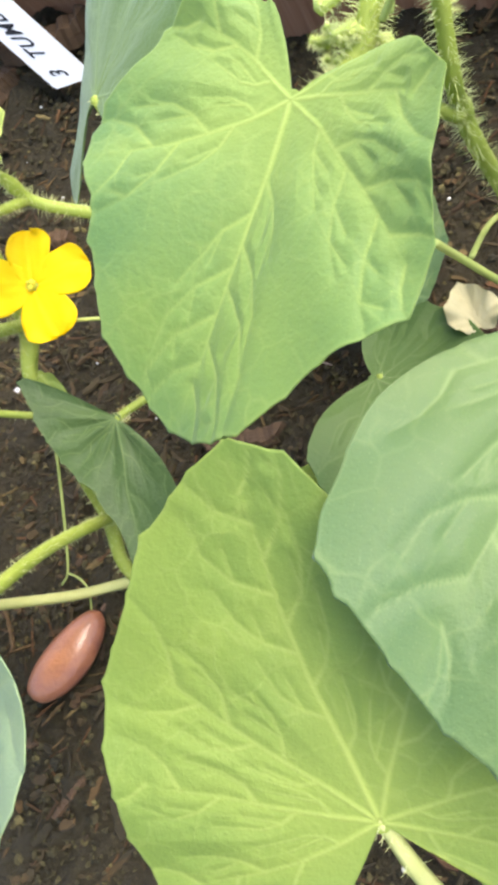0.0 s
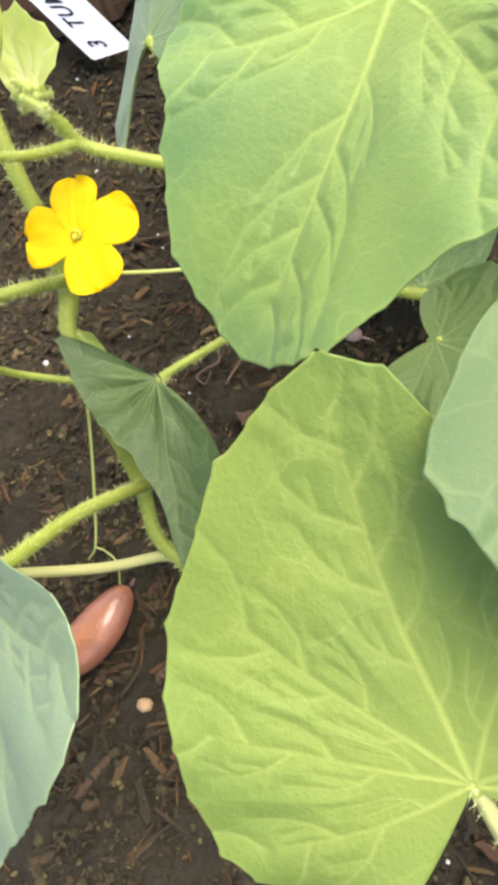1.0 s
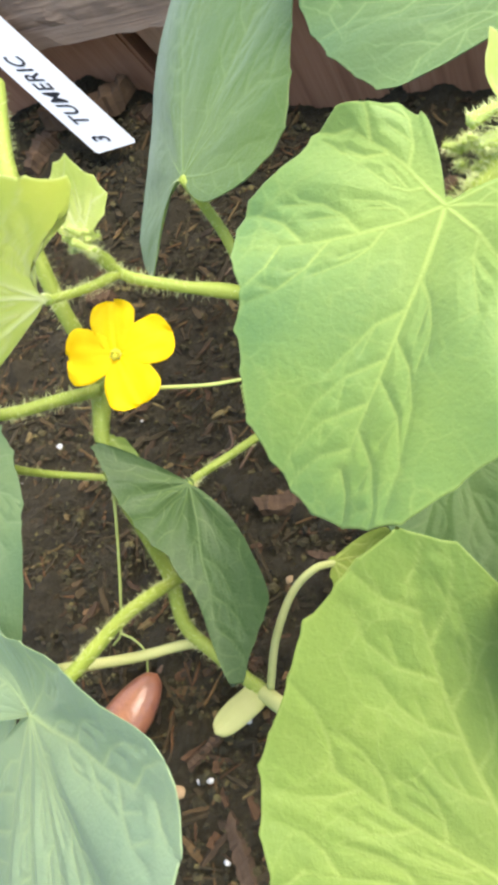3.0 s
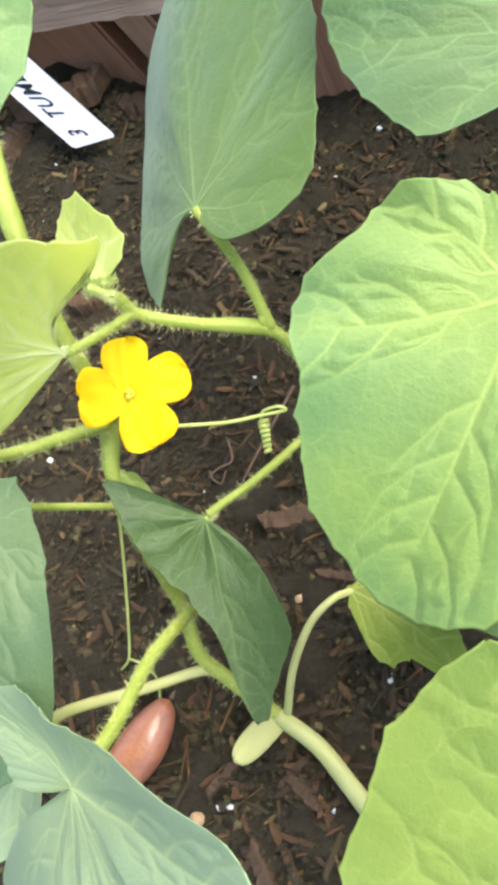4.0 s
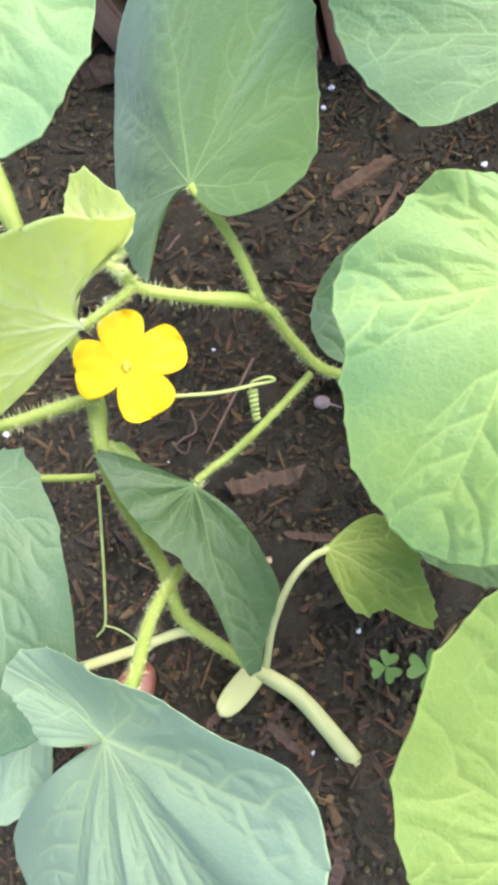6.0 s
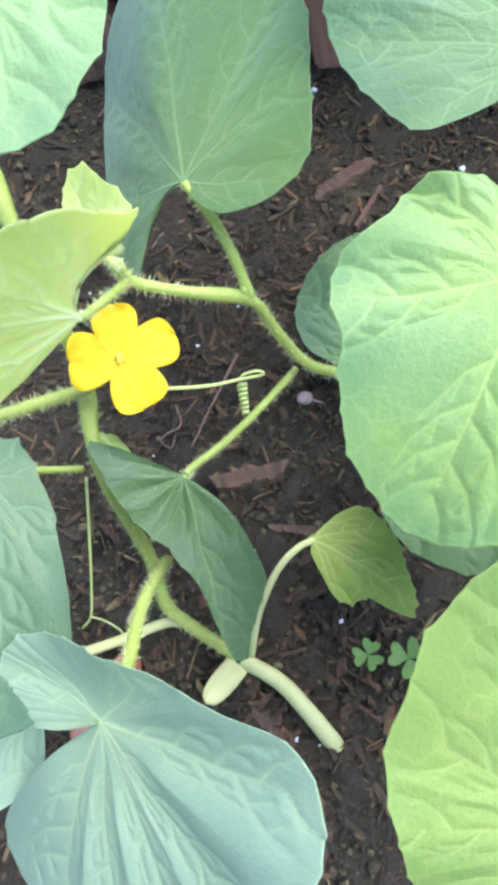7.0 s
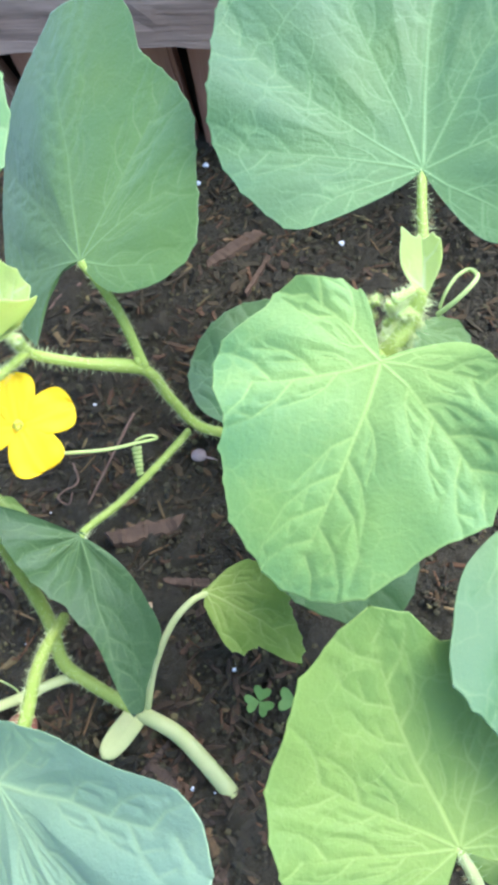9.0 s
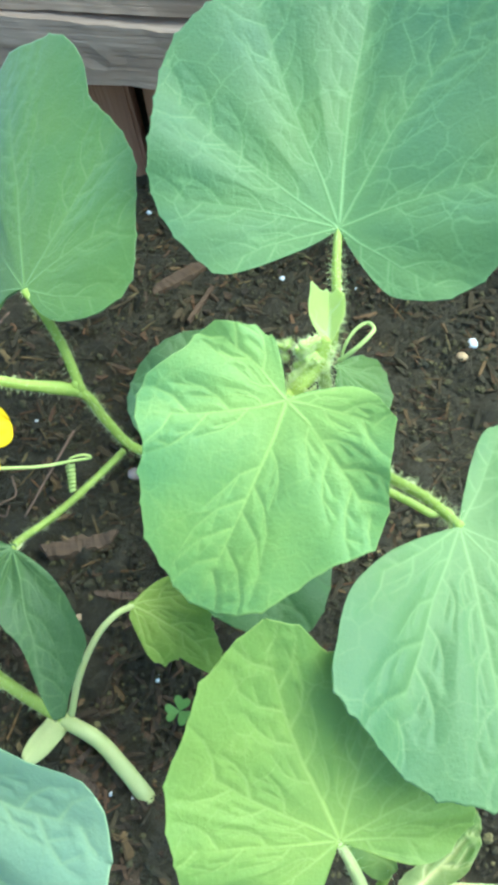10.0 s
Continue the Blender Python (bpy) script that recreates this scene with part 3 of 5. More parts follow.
def scatter(count, seed, area, maker):
    """Many loose pieces on the soil, joined into one mesh."""
    rng = random.Random(seed)
    V, F, n = [], [], 0
    for _ in range(count):
        v, f = maker(rng)
        x, y = rng.uniform(area[0], area[1]), rng.uniform(area[2], area[3])
        e = Euler((rng.gauss(0, 0.34), rng.gauss(0, 0.34), rng.uniform(0, 6.28))).to_matrix()
        v = np.array([e @ Vector(p) for p in v]) + (x, y, float(soil_height(np.array(x), np.array(y))) + rng.uniform(0.0002, 0.0022))
        V.append(v)
        F += [tuple(k + n for k in ff) for ff in f]
        n += len(v)
    return np.vstack(V), F


def pebble_shape(rng, r):
    v, f = [], []
    rows, cols = 4, 7
    sx, sy, sz = rng.uniform(0.7, 1.2), rng.uniform(0.7, 1.2), rng.uniform(0.6, 1.0)
    for i in range(1, rows):
        for j in range(cols):
            a, b = math.pi * i / rows, 2 * math.pi * j / cols
            k = r * rng.uniform(0.62, 1.25)
            v.append((k * sx * math.sin(a) * math.cos(b), k * sy * math.sin(a) * math.sin(b), k * sz * math.cos(a)))
    v += [(0, 0, r * sz), (0, 0, -r * sz)]
    for i in range(rows - 2):
        for j in range(cols):
            f.append((i * cols + j, i * cols + (j + 1) % cols, (i + 1) * cols + (j + 1) % cols, (i + 1) * cols + j))
    t, b = len(v) - 2, len(v) - 1
    f = [tuple(reversed(q)) for q in f]
    f += [(j, (j + 1) % cols, t) for j in range(cols)]
    f += [((rows - 2) * cols + (j + 1) % cols, (rows - 2) * cols + j, b) for j in range(cols)]
    return v, f


def speck_shape(rng, r):
    """A tiny angular crumb."""
    v = [(r * math.cos(k * 1.57 + rng.uniform(-0.4, 0.4)) * rng.uniform(0.6, 1.3), r * math.sin(k * 1.57) * rng.uniform(0.6, 1.3), rng.uniform(-0.3, 0.3) * r) for k in range(4)]
    return v + [(0, 0, r * rng.uniform(0.5, 1.0)), (0, 0, -r * 0.6)], [(0, 1, 4), (1, 2, 4), (2, 3, 4), (3, 0, 4), (1, 0, 5), (2, 1, 5), (3, 2, 5), (0, 3, 5)]


soil = build_soil()
BED = (-0.34, 0.28, -0.02, 0.515)
v, f = scatter(12000, 11, BED, lambda g: pebble_shape(g, 0.0004 + 0.0024 * g.random() ** 3))
tagged(part("soil_crumbs", mesh_from("soil_crumbs", v, f, False), CRUMB), "loose dark crumbs of soil and compost", "soil", kind="stuff")
v, f = scatter(38000, 15, BED, lambda g: speck_shape(g, 0.0004 + 0.0012 * g.random() ** 2))
tagged(part("soil_grit", mesh_from("soil_grit", v, f, False), CRUMB), "fine dark grit of the loose soil", "soil", kind="stuff")
v, f = scatter(6400, 12, BED, lambda g: chip_shape(g, 0.002 + 0.018 * g.random() ** 2.6, 0.0008 + 0.0045 * g.random() ** 2, g.uniform(0.0005, 0.0018)))
tagged(part("bark_mulch", mesh_from("bark_mulch", v, f, False), CHIP), "shredded brown bark mulch strewn over dark soil", "mulch", kind="stuff")
v, f = scatter(1700, 13, BED, lambda g: chip_shape(g, g.uniform(0.004, 0.020), g.uniform(0.0004, 0.0016), g.uniform(0.0004, 0.0009)))
tagged(part("bark_fibres", mesh_from("bark_fibres", v, f, False), FIBRE), "thin reddish bark fibres lying on the soil", "mulch", kind="stuff")
v, f = scatter(80, 14, BED, lambda g: pebble_shape(g, g.uniform(0.0004, 0.0013)))
tagged(part("perlite_grains", mesh_from("perlite_grains", v, f), PERLITE), "small white perlite grains in the dark soil", "perlite", kind="stuff")


def big_chip(name, at, l, w, h, turn, material, label, category, seed):
    g = random.Random(seed)
    v, f = chip_shape(g, l, w, h, 18)
    ob = part(name, mesh_from(name, v, f, False), material)
    z = float(soil_height(np.array(at[0]), np.array(at[1])))
    ob.matrix_world = pose(at[0], at[1], z + h * 0.42, g.uniform(-4, 4), g.uniform(-4, 4), turn)
    return tagged(ob, label, category, "bark pieces on the soil")


for spec in (
    ((-0.084, 0.241), 0.038, 0.013, 0.006, 8, "flat brown slab of bark half sunk in the soil"),
    ((-0.059, 0.214), 0.026, 0.006, 0.004, 4, "tan flake of bark lying on the soil"),
    ((-0.069, 0.131), 0.019, 0.004, 0.003, 52, "reddish splinter of bark beside the seedling"),
    ((-0.064, 0.124), 0.018, 0.006, 0.003, -28, "reddish flake of bark beside the seedling"),
    ((-0.044, 0.437), 0.050, 0.012, 0.006, 38, "large dark bark strip near the boards"),
    ((-0.028, 0.42), 0.050, 0.004, 0.004, 70, "thin brown bark stick near the boards"),
    ((0.0, 0.13), 0.030, 0.009, 0.004, -20, "greyish brown bark flake on the soil"),
    ((-0.038, 0.078), 0.022, 0.007, 0.004, 75, "dark brown bark flake on the soil"),
    ((0.03, 0.17), 0.034, 0.009, 0.004, 25, "reddish brown bark flake on the soil"),
    ((-0.098, 0.125), 0.022, 0.005, 0.003, 60, "dark reddish bark flake on the soil"),
    ((-0.155, 0.085), 0.024, 0.007, 0.004, 35, "orange-brown bark flake on the soil"),
    ((-0.12, 0.075), 0.02, 0.004, 0.003, 65, "orange-brown bark splinter on the soil"),
    ((-0.236, 0.363), 0.018, 0.015, 0.010, 20, "rounded pinkish brown lump of wood on the soil"),
    ((0.02, 0.30), 0.028, 0.008, 0.004, 10, "reddish bark flake on the soil"),
    ((-0.075, 0.09), 0.03, 0.008, 0.004, 130, "dark bark flake on the soil"),
    ((-0.268, 0.492), 0.060, 0.022, 0.014, 24, "thick reddish slab of bark against the boards"),
    ((-0.222, 0.500), 0.052, 0.018, 0.012, -12, "torn reddish bark strip against the boards"),
    ((-0.300, 0.470), 0.040, 0.016, 0.010, 60, "dark reddish bark lump beside the plant label"),
    ((-0.185, 0.482), 0.034, 0.013, 0.008, 35, "brown bark flake below the boards"),
):
    big_chip("bark_piece", spec[0], *spec[1:5], BARK, spec[5], "bark", int(spec[1] * 9000 + spec[4]))

# board wall behind, leaning a little in its plane, under a weathered rail
WALL_Y = 0.522


def board(parent, x, w, lean, material):
    """One sawn board with eased edges, standing in the soil and leaning in the wall's plane; x is its middle at half the seen height."""
    bm = bmesh.new()
    bmesh.ops.create_cube(bm, size=1, matrix=Matrix.Diagonal((w, 0.019, 0.30, 1)))
    bmesh.ops.bevel(bm, geom=bm.edges[:], offset=0.0022, segments=2, affect="EDGES")
    me = bpy.data.meshes.new("board")
    bm.to_mesh(me)
    bm.free()
    ob = part("board", me, material, parent)
    ob.matrix_basis = pose(x + 0.045 * math.tan(radians(lean)), WALL_Y + 0.0095, 0.0, 0, -lean, 0)
    return ob


wall = thing("wall_north", (0, 0, 0), "red-brown stained timber boards of the raised bed with dark gaps", "bed wall", kind="structure")
BOARDS = [(-0.306, -0.227, 19, BOARD_RED), (-0.215, -0.191, 21, BOARD_TAN), (-0.181, -0.080, 8, BOARD_RED), (-0.072, 0.017, 5, BOARD_RED)]
BOARDS += [(-0.306 - 0.093 * k, -0.233 - 0.093 * k, 19, BOARD_RED) for k in range(1, 5)]
BOARDS += [(0.024 + 0.093 * k, 0.110 + 0.093 * k, 5, BOARD_RED) for k in range(7)]
for x0, x1, lean, mat in BOARDS:
    board(wall, (x0 + x1) / 2, (x1 - x0) * math.cos(radians(lean)), lean, mat)
part("gap_backing", mesh_from("gap_backing", [(-0.7, WALL_Y + 0.026, -0.2), (0.7, WALL_Y + 0.026, -0.2), (0.7, WALL_Y + 0.026, 0.15), (-0.7, WALL_Y + 0.026, 0.15), (-0.7, WALL_Y + 0.034, -0.2), (0.7, WALL_Y + 0.034, -0.2), (0.7, WALL_Y + 0.034, 0.15), (-0.7, WALL_Y + 0.034, 0.15)],
    [(0, 1, 2, 3), (5, 4, 7, 6), (3, 2, 6, 7), (1, 0, 4, 5), (0, 3, 7, 4), (2, 1, 5, 6)], False), SOIL, wall)


def rail(z, h, y, d, material, seed):
    """A long weathered rail with a cracked, uneven face."""
    g = np.random.RandomState(seed)
    k, prof = 140, 16
    xs = np.linspace(-0.72, 0.72, k)
    verts = []
    for i, xx in enumerate(xs):
        for j in range(prof):
            a = 2 * math.pi * j / prof
            cy, cz = math.cos(a), math.sin(a)
            m = max(abs(cy), abs(cz))
            verts.append((xx, y + d / 2 * cy / m + g.randn() * 0.0004, z + h / 2 * cz / m * (1 - 0.04 * (abs(cy / m) > 0.95)) + g.randn() * 0.0004 + 0.0012 * math.sin(xx * 31 + j)))
    faces = [(i * prof + j, i * prof + (j + 1) % prof, (i + 1) * prof + (j + 1) % prof, (i + 1) * prof + j) for i in range(k - 1) for j in range(prof)]
    faces += [tuple(reversed(range(prof))), tuple((k - 1) * prof + j for j in range(prof))]
    return part("rail", mesh_from("rail", verts, faces, False), material, wall, "weathered grey-brown rail along the top of the boards")


rail(0.114, 0.040, WALL_Y - 0.004, 0.040, BEAM_GREY, 3)
rail(0.156, 0.040, WALL_Y + 0.010, 0.060, BEAM_GREY, 4)

for nm, (cx, cy, sx, sy) in (("wall_south", (0, -0.57, 1.3, 0.04)), ("wall_east", (0.64, -0.02, 0.04, 1.06)), ("wall_west", (-0.64, -0.02, 0.04, 1.06))):
    bm = bmesh.new()
    bmesh.ops.create_cube(bm, size=1, matrix=pose(cx, cy, -0.03) @ Matrix.Diagonal((sx, sy, 0.30, 1)))
    bmesh.ops.bevel(bm, geom=bm.edges[:], offset=0.003, segments=2, affect="EDGES")
    me = bpy.data.meshes.new(nm)
    bm.to_mesh(me)
    bm.free()
    tagged(part(nm, me, BOARD_RED), "red-brown timber side of the raised bed", "bed wall", kind="structure")
gm = bpy.data.meshes.new("ground")
gm.from_pydata([(-400, -400, -0.2), (400, -400, -0.2), (400, 400, -0.2), (-400, 400, -0.2)], [], [(0, 1, 2, 3)])
tagged(part("ground", gm, SOIL), "bare dark ground around the raised bed", "ground", kind="structure")

# ---- the plants: leaf shapes ----
LEAF_A = dict(at=(0.0119, 0.2189, 0.2021), tip=(-0.169, -0.905, -0.391), up=(-0.155, -0.367, 0.917),
    veins=(-12, 47, -72, 84, -122, 112), fold=(-12, -10), turn=-12, mm=(2, 2, 2, 18, 22, 24, 27, 30, 32, 33, 33, 37, 41, 43, 44, 43, 42, 46, 49, 54, 58, 61, 65, 65, 63, 60, 55, 51, 49, 50, 49, 45, 40, 36, 34, 33, 32, 29, 25, 20, 10, 5, 2, 2, 2, 2, 2, 2))
LEAF_B = dict(at=(0.0344, 0.1062, 0.1432), tip=(-0.241, 0.782, 0.574), up=(0.153, -0.554, 0.819),
    veins=(9, -28, 46, 72, 102, -72, -106), fold=(-6, -8), turn=9, mm=(2, 2, 2, 2, 2, 2, 2, 2, 25, 34, 38, 40, 42, 40, 42, 43, 43, 44, 45, 46, 48, 53, 60, 57, 67, 72, 70, 66, 64, 59, 57, 56, 53, 51, 48, 47, 46, 45, 42, 40, 36, 30, 26, 22, 2, 2, 2, 2))
LEAF_C = dict(at=(0.0300, 0.2967, 0.1936), tip=(0.068, 0.940, 0.334), up=(-0.162, -0.320, 0.933),
    veins=(-2, 25, 57, 86, 115, -30, -76, -122), fold=(-7, -16), turn=-2, mm=(2, 2, 2, 2, 4, 31, 39, 46, 51, 55, 58, 60, 61, 64, 66, 70, 75, 80, 86, 92, 99, 106, 111, 117, 122, 118, 113, 106, 99, 96, 93, 88, 81, 75, 72, 69, 65, 59, 54, 49, 43, 16, 2, 2, 2, 2, 2, 2))
LEAF_G = dict(at=(0.0698, 0.1947, 0.1725), tip=(0.066, -0.998, -0.003), up=(0.219, 0.011, 0.976),
    veins=(2, -26, -62, 30, 62, 150), fold=(-20, -10), turn=-24, mm=(2, 2, 2, 2, 2, 2, 2, 2, 2, 2, 2, 2, 2, 2, 2, 31, 48, 57, 68, 70, 72, 75, 78, 79, 80, 77, 72, 66, 59, 54, 49, 45, 42, 39, 37, 35, 33, 32, 32, 32, 34, 36, 40, 43, 45, 37, 6, 2))
LEAF_H = dict(at=(-0.0955, 0.1173, 0.1317), tip=(0.8449, -0.3750, 0.3814), up=(-0.5014, -0.3073, 0.8088),
    veins=(12, -20, -48, -74, -98, 50, 170), fold=(0, 10), mm=(33, 33, 33, 31, 18, 4, 8, 75, 84, 84, 82, 80, 78, 75, 72, 69, 66, 64, 62, 62, 62, 64, 67, 72, 77, 75, 73, 69, 52, 44, 38, 34, 31, 29, 28, 27, 26, 26, 26, 27, 27, 28, 29, 30, 31, 32, 33, 33))
LEAF_D = dict(at=(-0.0890, 0.2913, 0.1561), tip=(-0.099, 0.970, 0.222), up=(-0.478, -0.242, 0.844),
    veins=(9, 42, 70, 110, -35, -72, -108), hook=(119, 44, 1.25, -40), round=0.014, turn=4, fold=(23, 4), mm=(2, 2, 2, 2, 2, 17, 26, 32, 39, 44, 48, 50, 51, 52, 54, 57, 61, 66, 69, 73, 77, 82, 103, 116, 119, 123, 119, 117, 116, 109, 100, 91, 80, 71, 65, 60, 55, 53, 49, 45, 41, 2, 2, 2, 2, 2, 2, 2))
LEAF_F = dict(at=(-0.0945, 0.2090, 0.0862), tip=(0.3213, -0.8600, -0.3965), up=(0.302, -0.304, 0.904),
    veins=(-2, -32, -60, -92, -119, 30), fold=(-6, -6), mm=(2, 2, 2, 2, 2, 3, 8, 38, 36, 32, 29, 29, 27, 26, 25, 25, 25, 25, 26, 27, 27, 32, 36, 45, 76, 65, 57, 51, 34, 21, 8, 2, 2, 2, 2, 2, 2, 2, 2, 2, 2, 2, 2, 2, 2, 2, 2, 2))
LEAF_S = dict(at=(-0.0464, 0.1980, 0.0453), tip=(0.865, -0.417, -0.277), up=(0.190, -0.238, 0.952),
    veins=(0, 42, -38, 78), fold=(0, 0), mm=(2, 2, 2, 2, 2, 2, 2, 2, 2, 2, 2, 2, 2, 2, 2, 6, 7, 10, 15, 26, 29, 31, 33, 50, 49, 45, 40, 36, 34, 32, 29, 28, 26, 24, 17, 8, 4, 3, 2, 2, 2, 2, 2, 2, 2, 2, 2, 2))
LEAF_E = dict(at=(-0.1056, 0.2248, 0.1743), tip=(-0.742, -0.492, 0.454), up=(-0.529, 0.847, 0.053),
    hook=(99, 26, 2.3, 0), fold=(0, 0), mm=(2, 2, 2, 2, 2, 2, 2, 2, 2, 2, 2, 2, 2, 2, 2, 2, 11, 36, 45, 44, 45, 43, 42, 42, 41, 41, 41, 42, 42, 43, 43, 44, 45, 44, 44, 44, 43, 42, 39, 2, 2, 2, 2, 2, 2, 2, 2, 2))
LEAF_E2 = dict(at=(-0.1045, 0.2505, 0.1730), tip=(-0.353, 0.856, 0.378), up=(0.092, -0.370, 0.925),
    fold=(0, 0), mm=(2, 2, 2, 2, 2, 2, 2, 2, 2, 2, 2, 3, 7, 9, 11, 12, 14, 16, 16, 17, 18, 19, 22, 25, 25, 24, 21, 18, 15, 13, 11, 9, 7, 2, 2, 2, 2, 2, 2, 2, 2, 2, 2, 2, 2, 2, 2, 2))
LEAF_I = dict(at=(-0.1426, 0.1859, 0.1456), tip=(0.296, -0.940, -0.168), up=(0.241, -0.097, 0.966),
    fold=(0, 0), mm=(2, 2, 13, 14, 16, 16, 16, 17, 17, 18, 21, 21, 22, 23, 25, 28, 31, 35, 41, 50, 59, 67, 75, 79, 78, 75, 66, 52, 41, 33, 28, 25, 22, 19, 17, 16, 16, 15, 15, 14, 14, 15, 15, 14, 12, 10, 2, 2))
LEAF_J = dict(at=(-0.1116, 0.2662, 0.2544), tip=(0.404, -0.864, -0.300), up=(0.095, -0.286, 0.953),
    fold=(0, 0), mm=(8, 10, 13, 14, 14, 14, 15, 16, 16, 17, 18, 20, 22, 23, 25, 28, 32, 35, 40, 42, 45, 47, 48, 48, 47, 46, 43, 41, 40, 38, 36, 34, 32, 28, 24, 22, 19, 17, 15, 15, 14, 14, 10, 7, 5, 5, 6, 7))
LEAF_I2 = dict(at=(-0.1361, 0.1277, 0.0900), tip=(-0.465, -0.885, 0.000), up=(0.000, 0.000, 1.000),
    fold=(0, 0), mm=(2, 2, 2, 2, 2, 2, 2, 2, 2, 2, 2, 2, 10, 13, 18, 24, 32, 42, 48, 53, 54, 53, 53, 50, 47, 46, 42, 39, 36, 33, 30, 18, 6, 2, 2, 2, 2, 2, 2, 2, 2, 2, 2, 2, 2, 2, 2, 2))
LEAF_K = dict(at=(-0.0209, 0.2864, 0.0373), tip=(-0.191, 0.963, 0.193), up=(0.000, -0.196, 0.981),
    fold=(0, 0), mm=(2, 2, 2, 2, 2, 2, 2, 2, 2, 2, 12, 14, 17, 22, 25, 29, 34, 42, 46, 51, 59, 65, 69, 70, 70, 68, 65, 62, 59, 54, 50, 45, 40, 34, 24, 17, 2, 2, 2, 2, 2, 2, 2, 2, 2, 2, 2, 2))
LEAF_L = dict(at=(-0.0012, 0.2316, 0.0800), tip=(0.86, -0.51, 0.0), up=(0.05, -0.10, 0.99),
    fold=(-5, -5), mm=(3, 3, 3, 3, 3, 4, 5, 7, 11, 16, 21, 27, 34, 38, 41, 45, 48, 51, 54, 56, 58, 60, 57, 54, 51, 48, 46, 44, 42, 40, 38, 37, 35, 34, 32, 31, 30, 29, 27, 26, 24, 22, 20, 17, 13, 8, 3, 3))
LEAF_N = dict(at=(0.0444, 0.3019, 0.1000), tip=(0.753, -0.658, 0.000), up=(0.000, 0.000, 1.000),
    fold=(0, 0), mm=(2, 2, 2, 2, 2, 2, 2, 2, 2, 2, 2, 2, 2, 2, 2, 2, 10, 13, 22, 24, 27, 32, 32, 31, 32, 30, 27, 25, 23, 21, 20, 19, 16, 15, 13, 9, 7, 5, 4, 4, 4, 3, 2, 2, 2, 2, 2, 2))
LEAF_M = dict(at=(0.0612, 0.0905, 0.1102), tip=(0.647, 0.731, 0.219), up=(0.000, -0.287, 0.958),
    fold=(0, 0), mm=(2, 2, 2, 2, 2, 2, 2, 2, 2, 2, 2, 2, 2, 2, 2, 2, 2, 2, 3, 4, 11, 22, 28, 32, 36, 27, 15, 12, 10, 9, 8, 7, 6, 6, 5, 5, 5, 4, 3, 2, 2, 2, 2, 2, 2, 2, 2, 2))
LEAF_F2 = dict(at=(-0.1262, 0.2200, 0.0975), tip=(0.7299, -0.5361, -0.4241), up=(0.302, -0.304, 0.904),
    fold=(0, 0), mm=(2, 2, 2, 2, 2, 2, 2, 2, 3, 6, 8, 13, 19, 13, 8, 6, 4, 2, 2, 2, 2, 2, 2, 2))


# ---- first plant: pale seedling stem, hairy stem, broad near leaves and the flower ----
plant = thing("melon_plant", (-0.0333, 0.1174, 0.0), "young melon vine with hairy stems, broad leaves and yellow flower", "plant", "melon plants in the bed")
stalk("seedling_stem", plant, [(-0.0285, 0.1122, -0.0300), (-0.0340, 0.1182, -0.0060), (-0.0400, 0.1246, 0.0040), (-0.0460, 0.1306, 0.0085), (-0.0592, 0.1420, 0.0120), (-0.0767, 0.1501, 0.0120)], 0.0042, 0.0035, STEM_PALE, ridges=0.02, label="thick pale whitish-green seedling stem")
MAIN = [(-0.0759, 0.1502, 0.0120), (-0.0858, 0.1544, 0.0150), (-0.0994, 0.1613, 0.0200), (-0.1102, 0.1684, 0.0300), (-0.1145, 0.1831, 0.0450), (-0.1199, 0.1942, 0.0620), (-0.1262, 0.2060, 0.0840), (-0.1296, 0.2194, 0.0985), (-0.1325, 0.2352, 0.1050), (-0.1341, 0.2457, 0.1200), (-0.1395, 0.2560, 0.1380), (-0.1460, 0.2690, 0.1520), (-0.1530, 0.2840, 0.1640), (-0.1630, 0.3050, 0.1700), (-0.1850, 0.3450, 0.1700)]
stalk("stem", plant, MAIN, 0.0036, 0.0037, None, 1620, 0.0022, 0.07, ((0.56, 0.25), (0.86, 0.35)), 2, "ridged hairy green main stem")

stalk("petiole", plant, [(-0.1297, 0.2347, 0.1100), (-0.1426, 0.2268, 0.1150), (-0.1580, 0.2176, 0.1200), (-0.1654, 0.2035, 0.1400)], 0.0031, 0.0028, None, 520, 0.0023, 0.06, (), 4)
stalk("petiole", plant, [(-0.1471, 0.2191, 0.0630), (-0.1640, 0.2074, 0.0900), (-0.1436, 0.1869, 0.1441)], 0.0019, 0.0021, None, 162, 0.0018, 0.06, (), 5)
stalk("petiole", plant, [(-0.1020, 0.1640, 0.0215), (-0.1135, 0.1620, 0.0200), (-0.1304, 0.1514, 0.0300), (-0.1454, 0.1370, 0.0600), (-0.1361, 0.1277, 0.0900)], 0.0023, 0.0021, COTYLEDON, 144, 0.0012, 0.06, (), 6)
stalk("petiole", plant, [(-0.1080, 0.1850, 0.0470), (-0.1035, 0.1591, 0.0850), (-0.0955, 0.1353, 0.1150)] + [tuple(np.array(LEAF_H["at"]) - (0, 0, 0.0020))], 0.0030, 0.0027, None, 640, 0.0018, 0.06, (), 7)
stalk("petiole", plant, [(-0.0732, 0.1520, 0.0130), (-0.0688, 0.1683, 0.0300), (-0.0606, 0.1833, 0.0450), (-0.0522, 0.1925, 0.0500), (-0.0462, 0.1978, 0.0450)], 0.0017, 0.0014, STEM_PALE, 0, 0, 0.03, (), 8, "pale slender leaf stalk")
